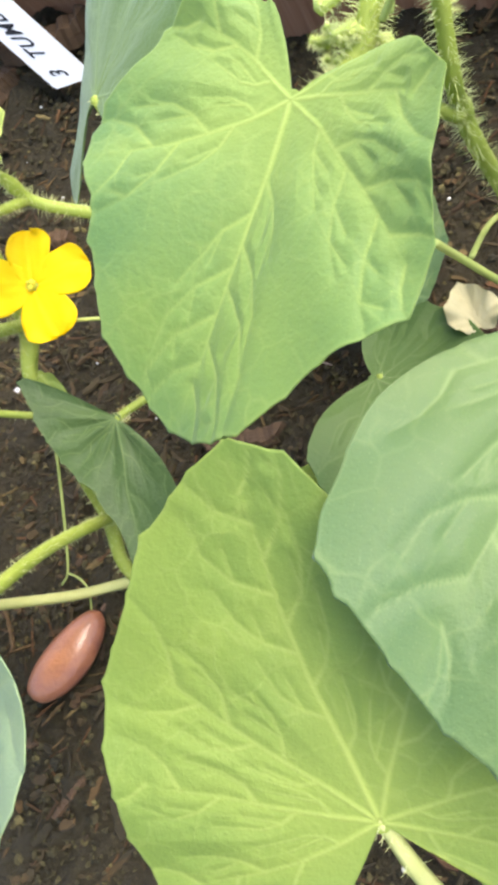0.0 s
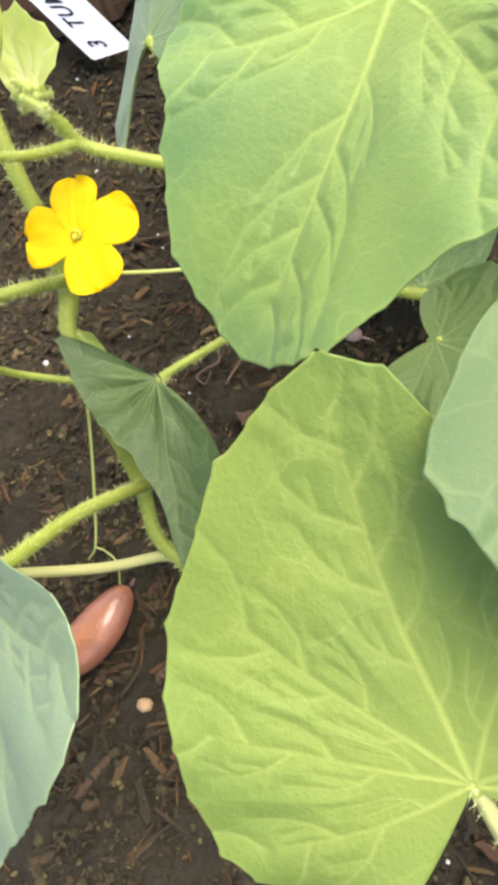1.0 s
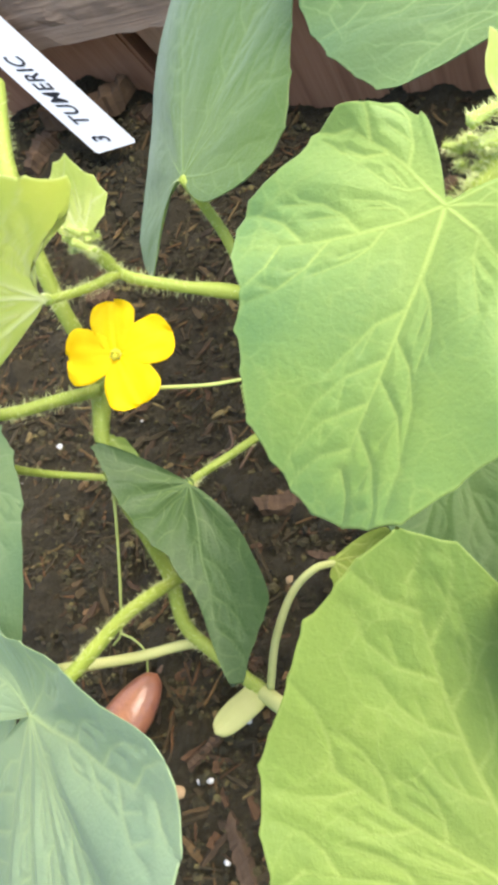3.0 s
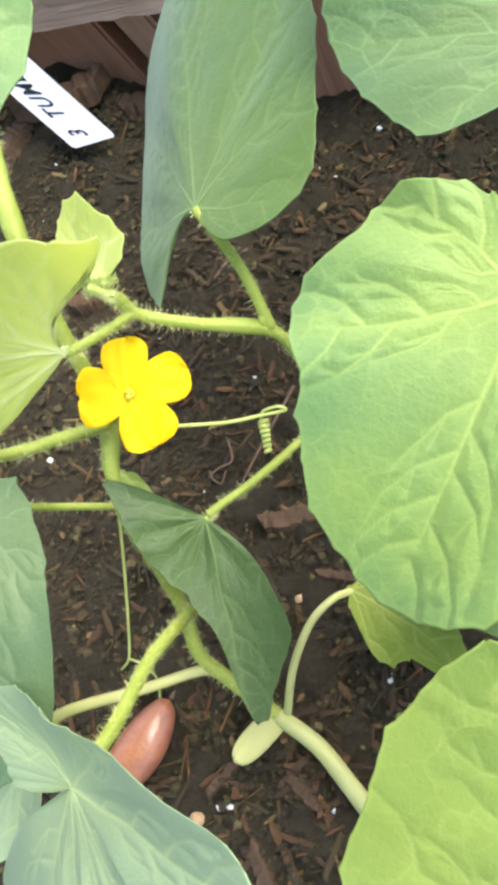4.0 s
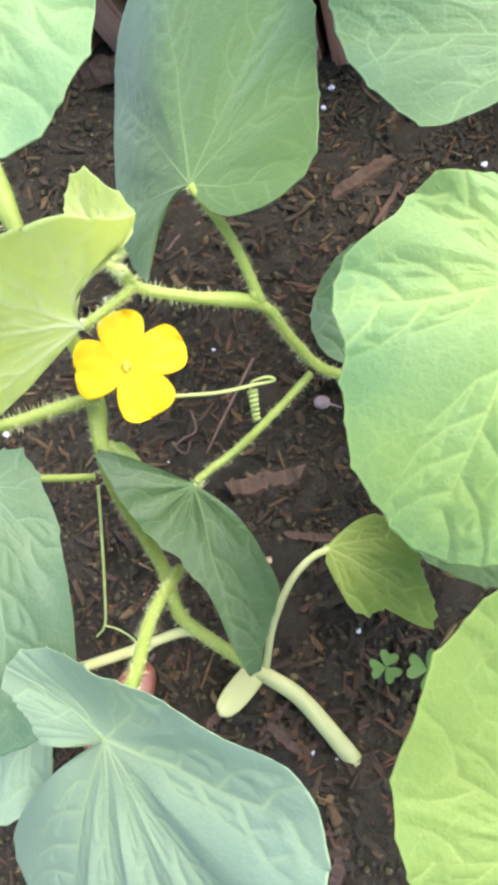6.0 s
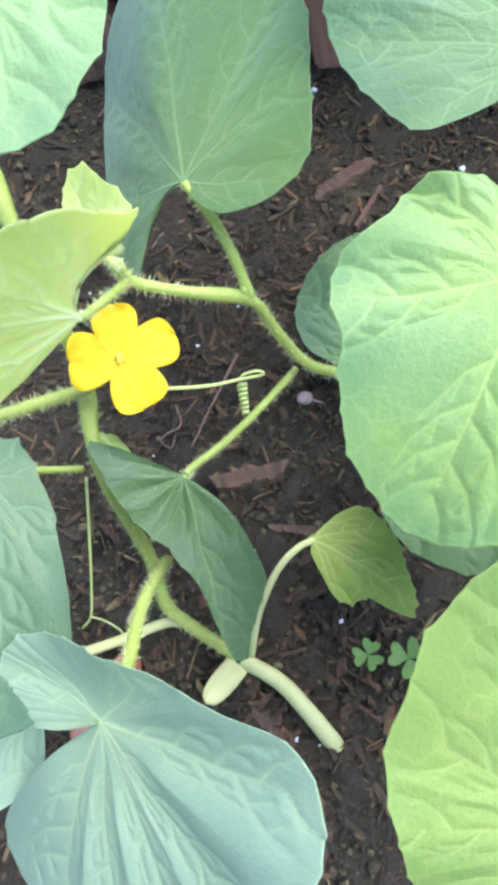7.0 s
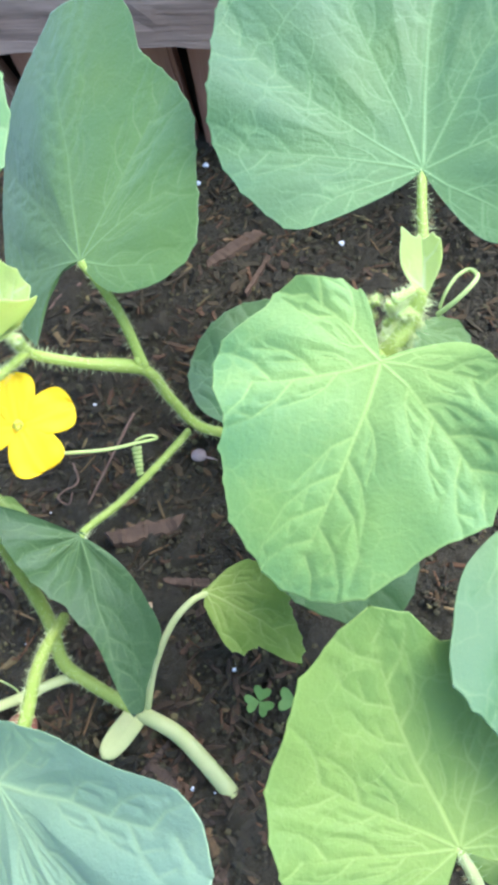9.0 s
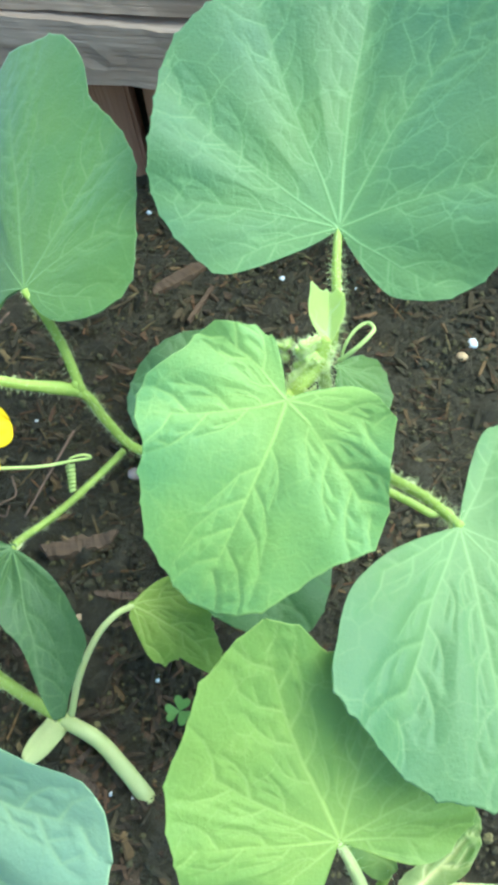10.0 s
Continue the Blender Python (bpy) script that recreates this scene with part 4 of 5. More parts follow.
leaf(plant, LEAF_H, LEAF_BLUE, 1.0, 0.0, 0.006, 0.0012, 4, 0.0, seed=21, vein_w=1.3, billow=0.003, label="broad blue-green leaf with its far rim curled up", lift=(120, 120, 0.012))
leaf(plant, LEAF_I, LEAF_DUSK, 0.9, -0.003, 0.006, 0.0015, 4, 0.0, seed=22, label="broad blue-green leaf with a finely toothed edge")
leaf(plant, LEAF_I2, LEAF_BLUE, 0.6, -0.002, 0.004, 0.0015, 4, 0.0, seed=23)
leaf(plant, LEAF_J, LEAF_PALE, 0.8, -0.001, 0.0, 0.0012, 4, 0.0, seed=24, quilt=0.0008, billow=0.0010, label="pale green leaf held high on its stalk")
leaf(plant, LEAF_S, LEAF_OLIVE, 0.7, 0.002, 0.003, 0.001, 5, 0.0, 0.0032, seed=25, pitch=0.0065, label="small olive-green first leaf with a toothed edge")

# ---- second plant: vine with a row of leaves, and the growing tip ----
vine = thing("melon_plant", (0.0521, 0.3078, 0.0), "trailing melon vine with large heart-shaped leaves and hairy tip", "plant", "melon plants in the bed")
stalk("stem", vine, [(-0.1045, 0.2500, 0.1715), (-0.1048, 0.2535, 0.1600), (-0.1020, 0.2545, 0.1500), (-0.0878, 0.2575, 0.1400), (-0.0681, 0.2661, 0.1220), (-0.0611, 0.2666, 0.1000), (-0.0510, 0.2654, 0.0770), (-0.0367, 0.2698, 0.0600), (-0.0091, 0.2710, 0.0500), (0.0248, 0.2786, 0.0300)], 0.0021, 0.0031, None, 1116, 0.0020, 0.07, ((0.13, 0.3), (0.40, 0.35)), 12, "ridged hairy green vine")
stalk("petiole", vine, [(-0.1035, 0.2540, 0.1520), (-0.1060, 0.2400, 0.1610), (-0.1064, 0.2257, 0.1730)], 0.0020, 0.0017, None, 234, 0.0018, 0.06, (), 13)
stalk("petiole", vine, [(-0.0564, 0.2679, 0.0670), (-0.0691, 0.2484, 0.0700), (-0.0807, 0.2272, 0.0800), (-0.0930, 0.2135, 0.0832), tuple(np.array(LEAF_F["at"]) - (0, 0, 0.0015))], 0.0021, 0.0019, None, 360, 0.0018, 0.06, (), 14)
stalk("petiole", vine, [(-0.0676, 0.2660, 0.1240), (-0.0743, 0.2768, 0.1400), (-0.0806, 0.2830, 0.1520), (-0.0883, 0.2904, 0.1565)], 0.0025, 0.0020, None, 270, 0.0018, 0.06, (), 15)
stalk("stem", vine, [(0.0292, 0.2675, 0.1900), (0.0299, 0.2653, 0.1800), (0.0304, 0.2640, 0.1650), (0.0299, 0.2708, 0.1500), (0.0328, 0.2722, 0.1350), (0.0394, 0.2887, 0.0900), (0.0521, 0.3078, 0.0200)], 0.0022, 0.0034, None, 756, 0.0028, 0.07, ((0.5, 0.35),), 16)
stalk("petiole", vine, [tuple(np.array(LEAF_C["at"]) - (0, 0, 0.001)), (0.0295, 0.2829, 0.1900), (0.0300, 0.2720, 0.1860), (0.0300, 0.2653, 0.1800)], 0.0018, 0.0022, None, 270, 0.0025, 0.06, (), 17)
stalk("petiole", vine, [(0.0699, 0.1949, 0.1720), (0.0634, 0.2095, 0.1600), (0.0549, 0.2238, 0.1450), (0.0420, 0.2543, 0.1100)], 0.0021, 0.0025, None, 468, 0.0025, 0.06, (), 18)
stalk("petiole", vine, [tuple(np.array(LEAF_A["at"]) - (0, 0, 0.003)), (0.015, 0.235, 0.188), (0.022, 0.255, 0.168), (0.030, 0.268, 0.150)], 0.0018, 0.0022, None, 216, 0.0021, 0.06, (), 19)
stalk("petiole", vine, [(0.0344, 0.1062, 0.1430), (0.0448, 0.0939, 0.1200), (0.0716, 0.0637, 0.0300)], 0.0013, 0.0026, STEM_PALE, 110, 0.0016, 0.06, (), 20)
stalk("petiole", vine, [(-0.0005, 0.2325, 0.0790), (0.0060, 0.2430, 0.0710), (0.0200, 0.2620, 0.0500), (0.0400, 0.2880, 0.0250)], 0.0016, 0.0020, None, 90, 0.0018, 0.06, (), 22)
stalk("petiole", vine, [(0.0581, 0.2418, 0.1000), (0.0674, 0.2375, 0.1000), (0.0811, 0.2300, 0.1000), (0.0951, 0.2249, 0.0900), (0.1000, 0.1500, 0.0300)], 0.0017, 0.0019, STEM_GREEN, 30, 0.0018, 0.05, (), 23)
stalk("thin_stem", vine, [(0.0210, 0.2538, 0.1200), (0.0255, 0.2634, 0.1000), (0.0360, 0.2756, 0.0700), (0.0520, 0.3093, 0.0100)], 0.0012, 0.0014, TENDRIL_GREEN, 0)
stalk("thin_stem", vine, [(0.0261, 0.2724, 0.0900), (0.0284, 0.2936, 0.0800), (0.0359, 0.3028, 0.0800)], 0.0010, 0.0010, TENDRIL_GREEN, 0)
leaf(vine, LEAF_A, LEAF_GREEN, 1.0, 0.0, 0.004, 0.002, 5, 0.0, seed=31, quilt=0.0010, billow=0.0018, vein_w=1.0, rib=0.0052, label="broad light green leaf with puckered veins")
leaf(vine, LEAF_B, LEAF_YELLOW, 1.0, 0.0, 0.0, 0.002, 5, 0.0, seed=32, quilt=0.0007, billow=0.0016, vein_w=1.1, label="broad yellow-green leaf with pale veins")
leaf(vine, LEAF_C, LEAF_MID, 1.2, 0.006, 0.0, 0.002, 5, 0.0, seed=33, quilt=0.0004, billow=0.0016, label="large deep green leaf with a net of pale veins")
leaf(vine, LEAF_D, LEAF_FOLDED, 1.0, 0.0, 0.0, 0.0012, 3, 0.0, seed=34, quilt=0.0004, billow=0.0010, label="mid-green leaf folded along its midrib")
leaf(vine, LEAF_F, LEAF_DEEP_SHADED, 0.9, 0.0, 0.0, 0.001, 4, 0.0014, tooth=0.0010, pitch=0.008, vein_w=0.8, quilt=0.0004, billow=0.0006, seed=35, label="green drooping leaf, darkened as in shade, folded over its stem")
leaf(vine, LEAF_F2, LEAF_YELLOW, 0.4, 0.001, 0.0, 0.0003, 4, 0.0, 0.0005, seed=44)
leaf(vine, LEAF_G, LEAF_BROAD, 1.0, 0.0, 0.008, 0.002, 5, 0.0, seed=36, vein_w=1.0, quilt=0.0010, billow=0.0022, tooth=0.0014, label="broad green leaf lying over a yellower one")
leaf(vine, LEAF_E, LEAF_YOUNG, 0.9, -0.003, 0.0, 0.0020, 5, 0.0, seed=37, vein_w=1.4, quilt=0.0014, label="pale yellow-green leaf lit from behind")
leaf(vine, LEAF_E2, LEAF_YOUNG, 0.6, 0.003, 0.0, 0.001, 6, 0.0, 0.0013, seed=38, pitch=0.006, label="small young leaf with a toothed edge")
leaf(vine, LEAF_K, LEAF_MID, 0.7, -0.003, 0.0, 0.0015, 4, 0.0, seed=39)
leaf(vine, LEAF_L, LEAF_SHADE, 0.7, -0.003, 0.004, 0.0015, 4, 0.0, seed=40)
leaf(vine, LEAF_N, LEAF_FOLDED, 0.5, -0.002, 0.0, 0.001, 4, 0.0, seed=41)
leaf(vine, LEAF_M, LEAF_STRIPE, 0.6, 0.002, 0.0, 0.001, 6, 0.0, 0.0022, seed=42, quilt=0.0022, pitch=0.006, vein_w=2.2)
stalk("growing_tip", vine, [(0.0116, 0.2259, 0.1900), (0.0163, 0.2286, 0.1950), (0.0212, 0.2343, 0.1980), (0.0236, 0.2407, 0.2040)], 0.0026, 0.0022, STEM_GREEN, 420, 0.0034, 0.05, (), 43)
stalk("tendril", vine, [(0.0271, 0.2320, 0.2050), (0.0305, 0.2324, 0.2100), (0.0341, 0.2349, 0.2130), (0.0363, 0.2385, 0.2130), (0.0351, 0.2422, 0.2110), (0.0319, 0.2407, 0.2100), (0.0292, 0.2372, 0.2080), (0.0281, 0.2348, 0.2040)], 0.0007, 0.0004, TENDRIL_GREEN)
stalk("tendril", plant, [(-0.0987, 0.2308, 0.1180), (-0.0818, 0.2346, 0.1140), (-0.0711, 0.2396, 0.1100), (-0.0632, 0.2429, 0.1080), (-0.0653, 0.2432, 0.1100), (-0.0705, 0.2419, 0.1090), (-0.0721, 0.2405, 0.1060)], 0.0007, 0.0005, TENDRIL_GREEN)
stalk("tendril", plant, [(-0.1460, 0.2161, 0.0600), (-0.1481, 0.1991, 0.0420), (-0.1504, 0.1780, 0.0220), (-0.1524, 0.1645, 0.0100), (-0.1579, 0.1592, 0.0040)], 0.0007, 0.0005, TENDRIL_GREEN)
TEND_POD = [(-0.1523, 0.1640, 0.0100), (-0.1441, 0.1623, 0.0120), (-0.1336, 0.1572, 0.0160), (-0.1315, 0.1491, 0.0120)]
DRY_CURL = [(-0.1277, 0.2783, 0.0060), (-0.1240, 0.2680, 0.0040), (-0.1301, 0.2631, 0.0040), (-0.1340, 0.2587, 0.0030), (-0.1273, 0.2547, 0.0040), (-0.1258, 0.2612, 0.0050)]
LEAF_P = dict(at=(0.0790, 0.0895, 0.0640), tip=(0.10, -0.99, -0.10), up=(0.1, -0.2, 0.97), mm=(2, 2, 3, 5, 7, 8, 9, 11, 13, 16, 19, 22, 24, 22, 19, 16, 13, 11, 9, 8, 7, 5, 3, 2))
leaf(vine, LEAF_P, LEAF_YELLOW, 0.4, -0.003, 0.0, 0.0008, 4, 0.0, 0.0005, seed=45)
LEAF_Q = dict(at=(0.0590, 0.0985, 0.1000), tip=(-0.93, 0.34, 0.05), up=(0.0, -0.3, 0.95), mm=(2, 2, 2, 2, 2, 3, 4, 5, 6, 8, 10, 14, 18, 14, 10, 8, 6, 5, 4, 3, 2, 2, 2, 2))
leaf(vine, LEAF_Q, LEAF_YELLOW, 0.35, 0.002, 0.0, 0.0005, 4, 0.0, 0.0003, seed=46)
stalk("petiole", vine, [(0.0590, 0.0985, 0.0995), (0.0585, 0.0930, 0.0860), (0.0590, 0.0840, 0.0600), (0.0640, 0.0720, 0.0280)], 0.0016, 0.0018, STEM_GREEN, 40, 0.0018, 0.05, (), 47)
stalk("stem", vine, [(0.0716, 0.0880, 0.0650), (0.0795, 0.0911, 0.0700), (0.0957, 0.0913, 0.0700), (0.1300, 0.0900, 0.0500), (0.1600, 0.0880, -0.0050)], 0.0020, 0.0024, STEM_PALE, 120, 0.0010, 0.05, (), 48, "pale green trailing stem")


def blade(outline, lift, thick=0.0004, n=14, m=12):
    """A small thin leaf or petal: outline(s) gives the half width at each share s of the length, lift(s, w) its height; lengths in metres along x."""
    top, L = [], 1.0
    for i in range(n + 1):
        s = i / n
        x, half = outline(s)
        for j in range(m + 1):
            w = j / m * 2 - 1
            top.append((x, half * w, lift(s, w)))
    top = np.array(top)
    k = len(top)
    verts = np.vstack([top, top - (0, 0, thick)])
    q = lambda i, j: i * (m + 1) + j
    faces = []
    for i in range(n):
        for j in range(m):
            faces.append((q(i, j), q(i + 1, j), q(i + 1, j + 1), q(i, j + 1)))
            faces.append((k + q(i, j), k + q(i, j + 1), k + q(i + 1, j + 1), k + q(i + 1, j)))
    ring = [q(0, j) for j in range(m + 1)] + [q(i, m) for i in range(1, n + 1)] + [q(n, j) for j in range(m - 1, -1, -1)] + [q(i, 0) for i in range(n - 1, 0, -1)]
    for a, b in zip(ring, ring[1:] + ring[:1]):
        faces.append((a, b, k + b, k + a))
    return verts, faces


def placed(verts, at, ex, ey, ez):
    """Local points into the world by an origin and three axes."""
    v = np.array(verts)
    return np.array(at) + v[:, :1] * np.array(ex) + v[:, 1:2] * np.array(ey) + v[:, 2:] * np.array(ez)


def unit(v):
    v = np.array(v, float)
    return v / np.linalg.norm(v)


# ---- the flower ----
FLOWER_AT = np.array((-0.110, 0.236, 0.131))
FACE = unit((0.28, -0.40, 0.87))
F_RIGHT = unit(np.array((0.971, 0.112, -0.212)) - FACE * (np.array((0.971, 0.112, -0.212)) @ FACE))
F_UP = np.cross(FACE, F_RIGHT)


def petal(angle, length, width, seed, notch=0.0):
    g = random.Random(seed)
    a, b, c = (g.uniform(0, 6) for _ in range(3))

    def outline(s):
        half = width / 2 * (0.46 + 0.54 * math.sin(min(s, 0.68) / 0.68 * math.pi / 2)) * (1.0 if s < 0.68 else max(0.0, 1 - ((s - 0.68) / 0.325) ** 2.6) ** 0.5)
        return length * (0.06 + 0.94 * s), half

    def lift(s, w):
        crinkle = 0.00035 * math.sin(9 * w + a + 2 * s) * s + 0.0005 * s * s * math.sin(5 * w + 7 * s + b)
        return 0.0030 * s - 0.0040 * s * s + 0.0012 * w * w * s + crinkle + 0.0007 * math.sin(14 * s + c) * w * w * s - 0.0004 * math.exp(-(w / 0.08) ** 2)

    v, f = blade(outline, lift, 0.0003, 20, 18)
    v[:, 0] -= notch * np.exp(-(v[:, 1] / (width * 0.12)) ** 2) * np.clip((v[:, 0] / length - 0.7) / 0.3, 0, 1)
    t = radians(angle)
    ex = math.cos(t) * F_RIGHT + math.sin(t) * F_UP
    ey = -math.sin(t) * F_RIGHT + math.cos(t) * F_UP
    return placed(v, FLOWER_AT, ex, ey, FACE), f


cup_line = [FLOWER_AT - FACE * 0.009, FLOWER_AT - FACE * 0.005, FLOWER_AT - FACE * 0.0012]
v, f = tube([tuple(p) for p in cup_line], 0.0028, 0.0038, 0.05, 20, 6)
flower = hung(part("flower", mesh_from("flower", v, f), STEM_GREEN, None, "open bright yellow flower with rounded petals"), plant)
for ang, ln, wd, sd, nt in ((186, 0.0190, 0.0205, 1, 0.0010), (100, 0.0196, 0.0160, 2, 0.0003), (24, 0.0212, 0.0168, 3, 0.0002), (-60, 0.0200, 0.0200, 4, 0.0006)):
    v, f = petal(ang, ln, wd, sd, nt)
    p_ = part("petal", mesh_from("petal", v, f), PETAL)
    p_.parent = flower
    p_.matrix_parent_inverse = Matrix.Translation((0, 0, 0))
g = random.Random(9)
v, f = pebble_shape(g, 0.0020)
v = placed(np.array(v) * (1.25, 1.25, 0.4), FLOWER_AT + FACE * 0.0010, F_RIGHT, F_UP, FACE)
part("throat", mesh_from("throat", v, f), THROAT, flower, "pale greenish-yellow throat")
for k in range(3):
    a = k * 2.1 + 0.4
    c = FLOWER_AT + FACE * 0.0022 + (math.cos(a) * F_RIGHT + math.sin(a) * F_UP) * 0.0011
    v, f = pebble_shape(g, 0.00095)
    part("stigma_lobe", mesh_from("stigma_lobe", placed(v, c, F_RIGHT, F_UP, FACE), f), THROAT, flower)
stalk("flower_stalk", plant, [(-0.1322, 0.2345, 0.107), (-0.1255, 0.2362, 0.113), tuple(FLOWER_AT - FACE * 0.008)], 0.0016, 0.0020, None, 90, 0.0014, 0.04, (), 51)
# a bud and its scale at the flower's node
v, f = pebble_shape(g, 0.0022)
hung(part("bud", mesh_from("bud", placed(v, (-0.1365, 0.2395, 0.110), (1, 0, 0), (0, 1, 0), (0, 0, 1)), f), STEM_GREEN), plant)

v, f = pebble_shape(g, 0.0027)
hung(part("bud", mesh_from("bud", placed(v, (-0.0700, 0.2672, 0.1268), (1, 0, 0), (0, 1, 0), (0, 0, 1)), f), STEM_GREEN), vine)

# ---- coiled tendril end ----
pts = []
for k in range(105):
    s = k / 104
    a = s * 2 * math.pi * 6.5
    c = np.array((-0.0712, 0.2398, 0.1060)) * (1 - s) + np.array((-0.0700, 0.2312, 0.0985)) * s
    r = 0.0013 * (1 - 0.35 * s)
    pts.append(tuple(c + r * (math.cos(a) * np.array((0.97, 0.1, -0.2)) + math.sin(a) * np.array((0.2, -0.35, 0.9)))))
v, f = tube(pts, 0.0009, 0.0007, 0, 8, 2)
hung(part("tendril_coil", mesh_from("tendril_coil", v, f), TENDRIL_GREEN), plant)

# ---- cotyledon ----
def cot_outline(s):
    return 0.0245 * s, 0.0053 * (1 - abs(2 * (0.10 + 0.90 * s) ** 0.8 - 1) ** 3.2) ** 0.5 + 0.0004


v, f = blade(cot_outline, lambda s, w: 0.002 * math.sin(s * 2.4) - 0.0013 * w * w + 0.0002 * math.sin(12 * w), 0.0011, 16, 10)
ca, cb = np.array((-0.0772, 0.1500, 0.0135)), np.array((-0.0896, 0.1305, 0.0195))
ex = unit(cb - ca)
ey = unit(np.cross((0.05, -0.25, 0.95), ex))
hung(part("cotyledon", mesh_from("cotyledon", placed(v, ca, ex, ey, np.cross(ex, ey)), f), COTYLEDON, None, "pale yellow-green rounded seed leaf"), plant)

# ---- growing tips: woolly buds and folded young leaves ----
def bud_cluster(root, at, count, spread, size, seed):
    g = random.Random(seed)
    for _ in range(count):
        c = np.array(at) + np.array([g.gauss(0, spread) for _ in range(3)])
        way = unit([g.gauss(0, 1), g.gauss(0, 1), g.gauss(0.6, 1)])
        r = size * g.uniform(0.6, 1.15)
        line = [tuple(c - way * r * 1.5), tuple(c), tuple(c + way * r * 1.5)]
        v, f = tube(line, r * 0.75, r * 0.35, 0.12, 10, 4, ((0.45, 0.5),))
        b = hung(part("bud", mesh_from("bud", v, f), BUD), root)
        hv, hf = hairs(line, r * 0.8, r * 0.45, 70, 0.0017, g, 4)
        h = part("bud_hairs", mesh_from("bud_hairs", hv, hf, False), HAIR, b)
        h["kind"] = "stuff"


BUD = soft_material("bud_green", (0.54, 0.66, 0.16), (0.70, 0.80, 0.28), 300, 0.6, 0.3, (0.6, 0.7, 0.2), 0.0008)
bud_cluster(vine, (0.0195, 0.2385, 0.1985), 13, 0.0030, 0.0021, 61)
bud_cluster(vine, (0.0120, 0.2440, 0.1950), 4, 0.0016, 0.0016, 62)
bud_cluster(vine, (-0.1045, 0.2500, 0.1735), 9, 0.0024, 0.0017, 63)
YOUNG_A = dict(at=(0.0240, 0.2390, 0.2040), tip=(-0.03, 0.88, 0.42), up=(-0.25, -0.40, 0.80), mm=(1, 1, 1, 1, 1, 1, 1, 1, 2, 4, 11, 16, 14, 17, 11, 4, 2, 1, 1, 1, 1, 1, 1, 1))
leaf(vine, YOUNG_A, LEAF_YOUNG, 0.7, 0.0, 0.0, 0.0004, 6, 0.0, 0.0034, None, 0.5, 64, "folded young leaf with a saw-toothed edge", pitch=0.0045)

# ---- small plants and litter on the soil ----
def clover(at, turn, size, tall, label):
    """A three-part clover leaf of heart-shaped leaflets on a thread-like stalk."""
    root = thing("clover", (at[0], at[1], 0.0), label, "clover", "clover seedlings")
    stalk("clover_stalk", root, [(at[0] + 0.002, at[1] - 0.004, -0.002), (at[0] + 0.001, at[1] - 0.001, tall * 0.6), (at[0], at[1], tall)], 0.0004, 0.0003, CLOVER, ridges=0)

    def heart(s):
        return size * (0.02 + 0.98 * s), size * 0.56 * (math.sin(s * math.pi * 0.60) ** 0.9) + 0.0001

    for k in range(3):
        v, f = blade(heart, lambda s, w: 0.0009 * s + 0.0012 * abs(w) * s, 0.00025, 12, 12)
        v[:, 0] -= size * 0.24 * (1 - np.abs(v[:, 1]) / (size * 0.55)) ** 2 * np.clip(v[:, 0] / size * 1.6 - 0.6, 0, 1) + size * 0.25 * np.clip(np.abs(v[:, 1]) / (size * 0.5) - 0.5, 0, 1) * (v[:, 0] / size)
        a = radians(turn + 120 * k)
        ex, ey = np.array((math.cos(a), math.sin(a), 0.05)), np.array((-math.sin(a), math.cos(a), 0))
        hung(part("leaflet", mesh_from("leaflet", placed(v, (at[0], at[1], tall), ex, ey, (0, 0, 1)), f), CLOVER), root)


clover((-0.0219, 0.1561), 75, 0.0070, 0.016, "small dark green three-leafed clover on bare soil")
clover((-0.0050, 0.1560), 50, 0.0088, 0.018, "larger light green three-leafed clover on bare soil")

# smooth brown pod lying on the soil under a leaf stalk
rows, cols = 26, 28
pa, pb = np.array((-0.1275, 0.1495, 0.0105)), np.array((-0.1487, 0.1075, 0.0100))
ax = unit(pb - pa)
sd = unit(np.cross((0, 0, 1), ax))
verts, faces = [], []
for i in range(rows + 1):
    s = i / rows
    rad = 0.0112 * (math.sin(math.pi * s) ** 0.42) * (0.88 + 0.14 * s) + 0.00005
    c = pa + (pb - pa) * s + sd * 0.0015 * math.sin(math.pi * s)
    for j in range(cols):
        a = 2 * math.pi * j / cols
        rr = rad * (1 + 0.02 * math.cos(3 * a))
        verts.append(c + sd * rr * math.cos(a) + np.cross(ax, sd) * rr * 0.88 * math.sin(a))
faces = [(i * cols + j, i * cols + (j + 1) % cols, (i + 1) * cols + (j + 1) % cols, (i + 1) * cols + j) for i in range(rows) for j in range(cols)]
pod = thing("seed_pod", (-0.1356, 0.1295, 0.0), "smooth glossy reddish-brown oval pod lying on the soil", "pod")
hung(part("shell", mesh_from("shell", verts, faces), POD), pod)
stalk("pod_stub", pod, [tuple(pa - ax * 0.001), tuple(pa - ax * 0.004 + (0, 0, 0.001))], 0.0012, 0.0006, DRY_BROWN, ridges=0.1)
stalk("tendril", plant, TEND_POD, 0.0005, 0.0004, TENDRIL_GREEN)

# dry curled tendril
dt = thing("dry_tendril", (-0.129, 0.263, 0.0), "dry brown curled tendril lying on the soil", "tendril")
stalk("strand", dt, DRY_CURL, 0.0006, 0.0004, DRY_BROWN, ridges=0)


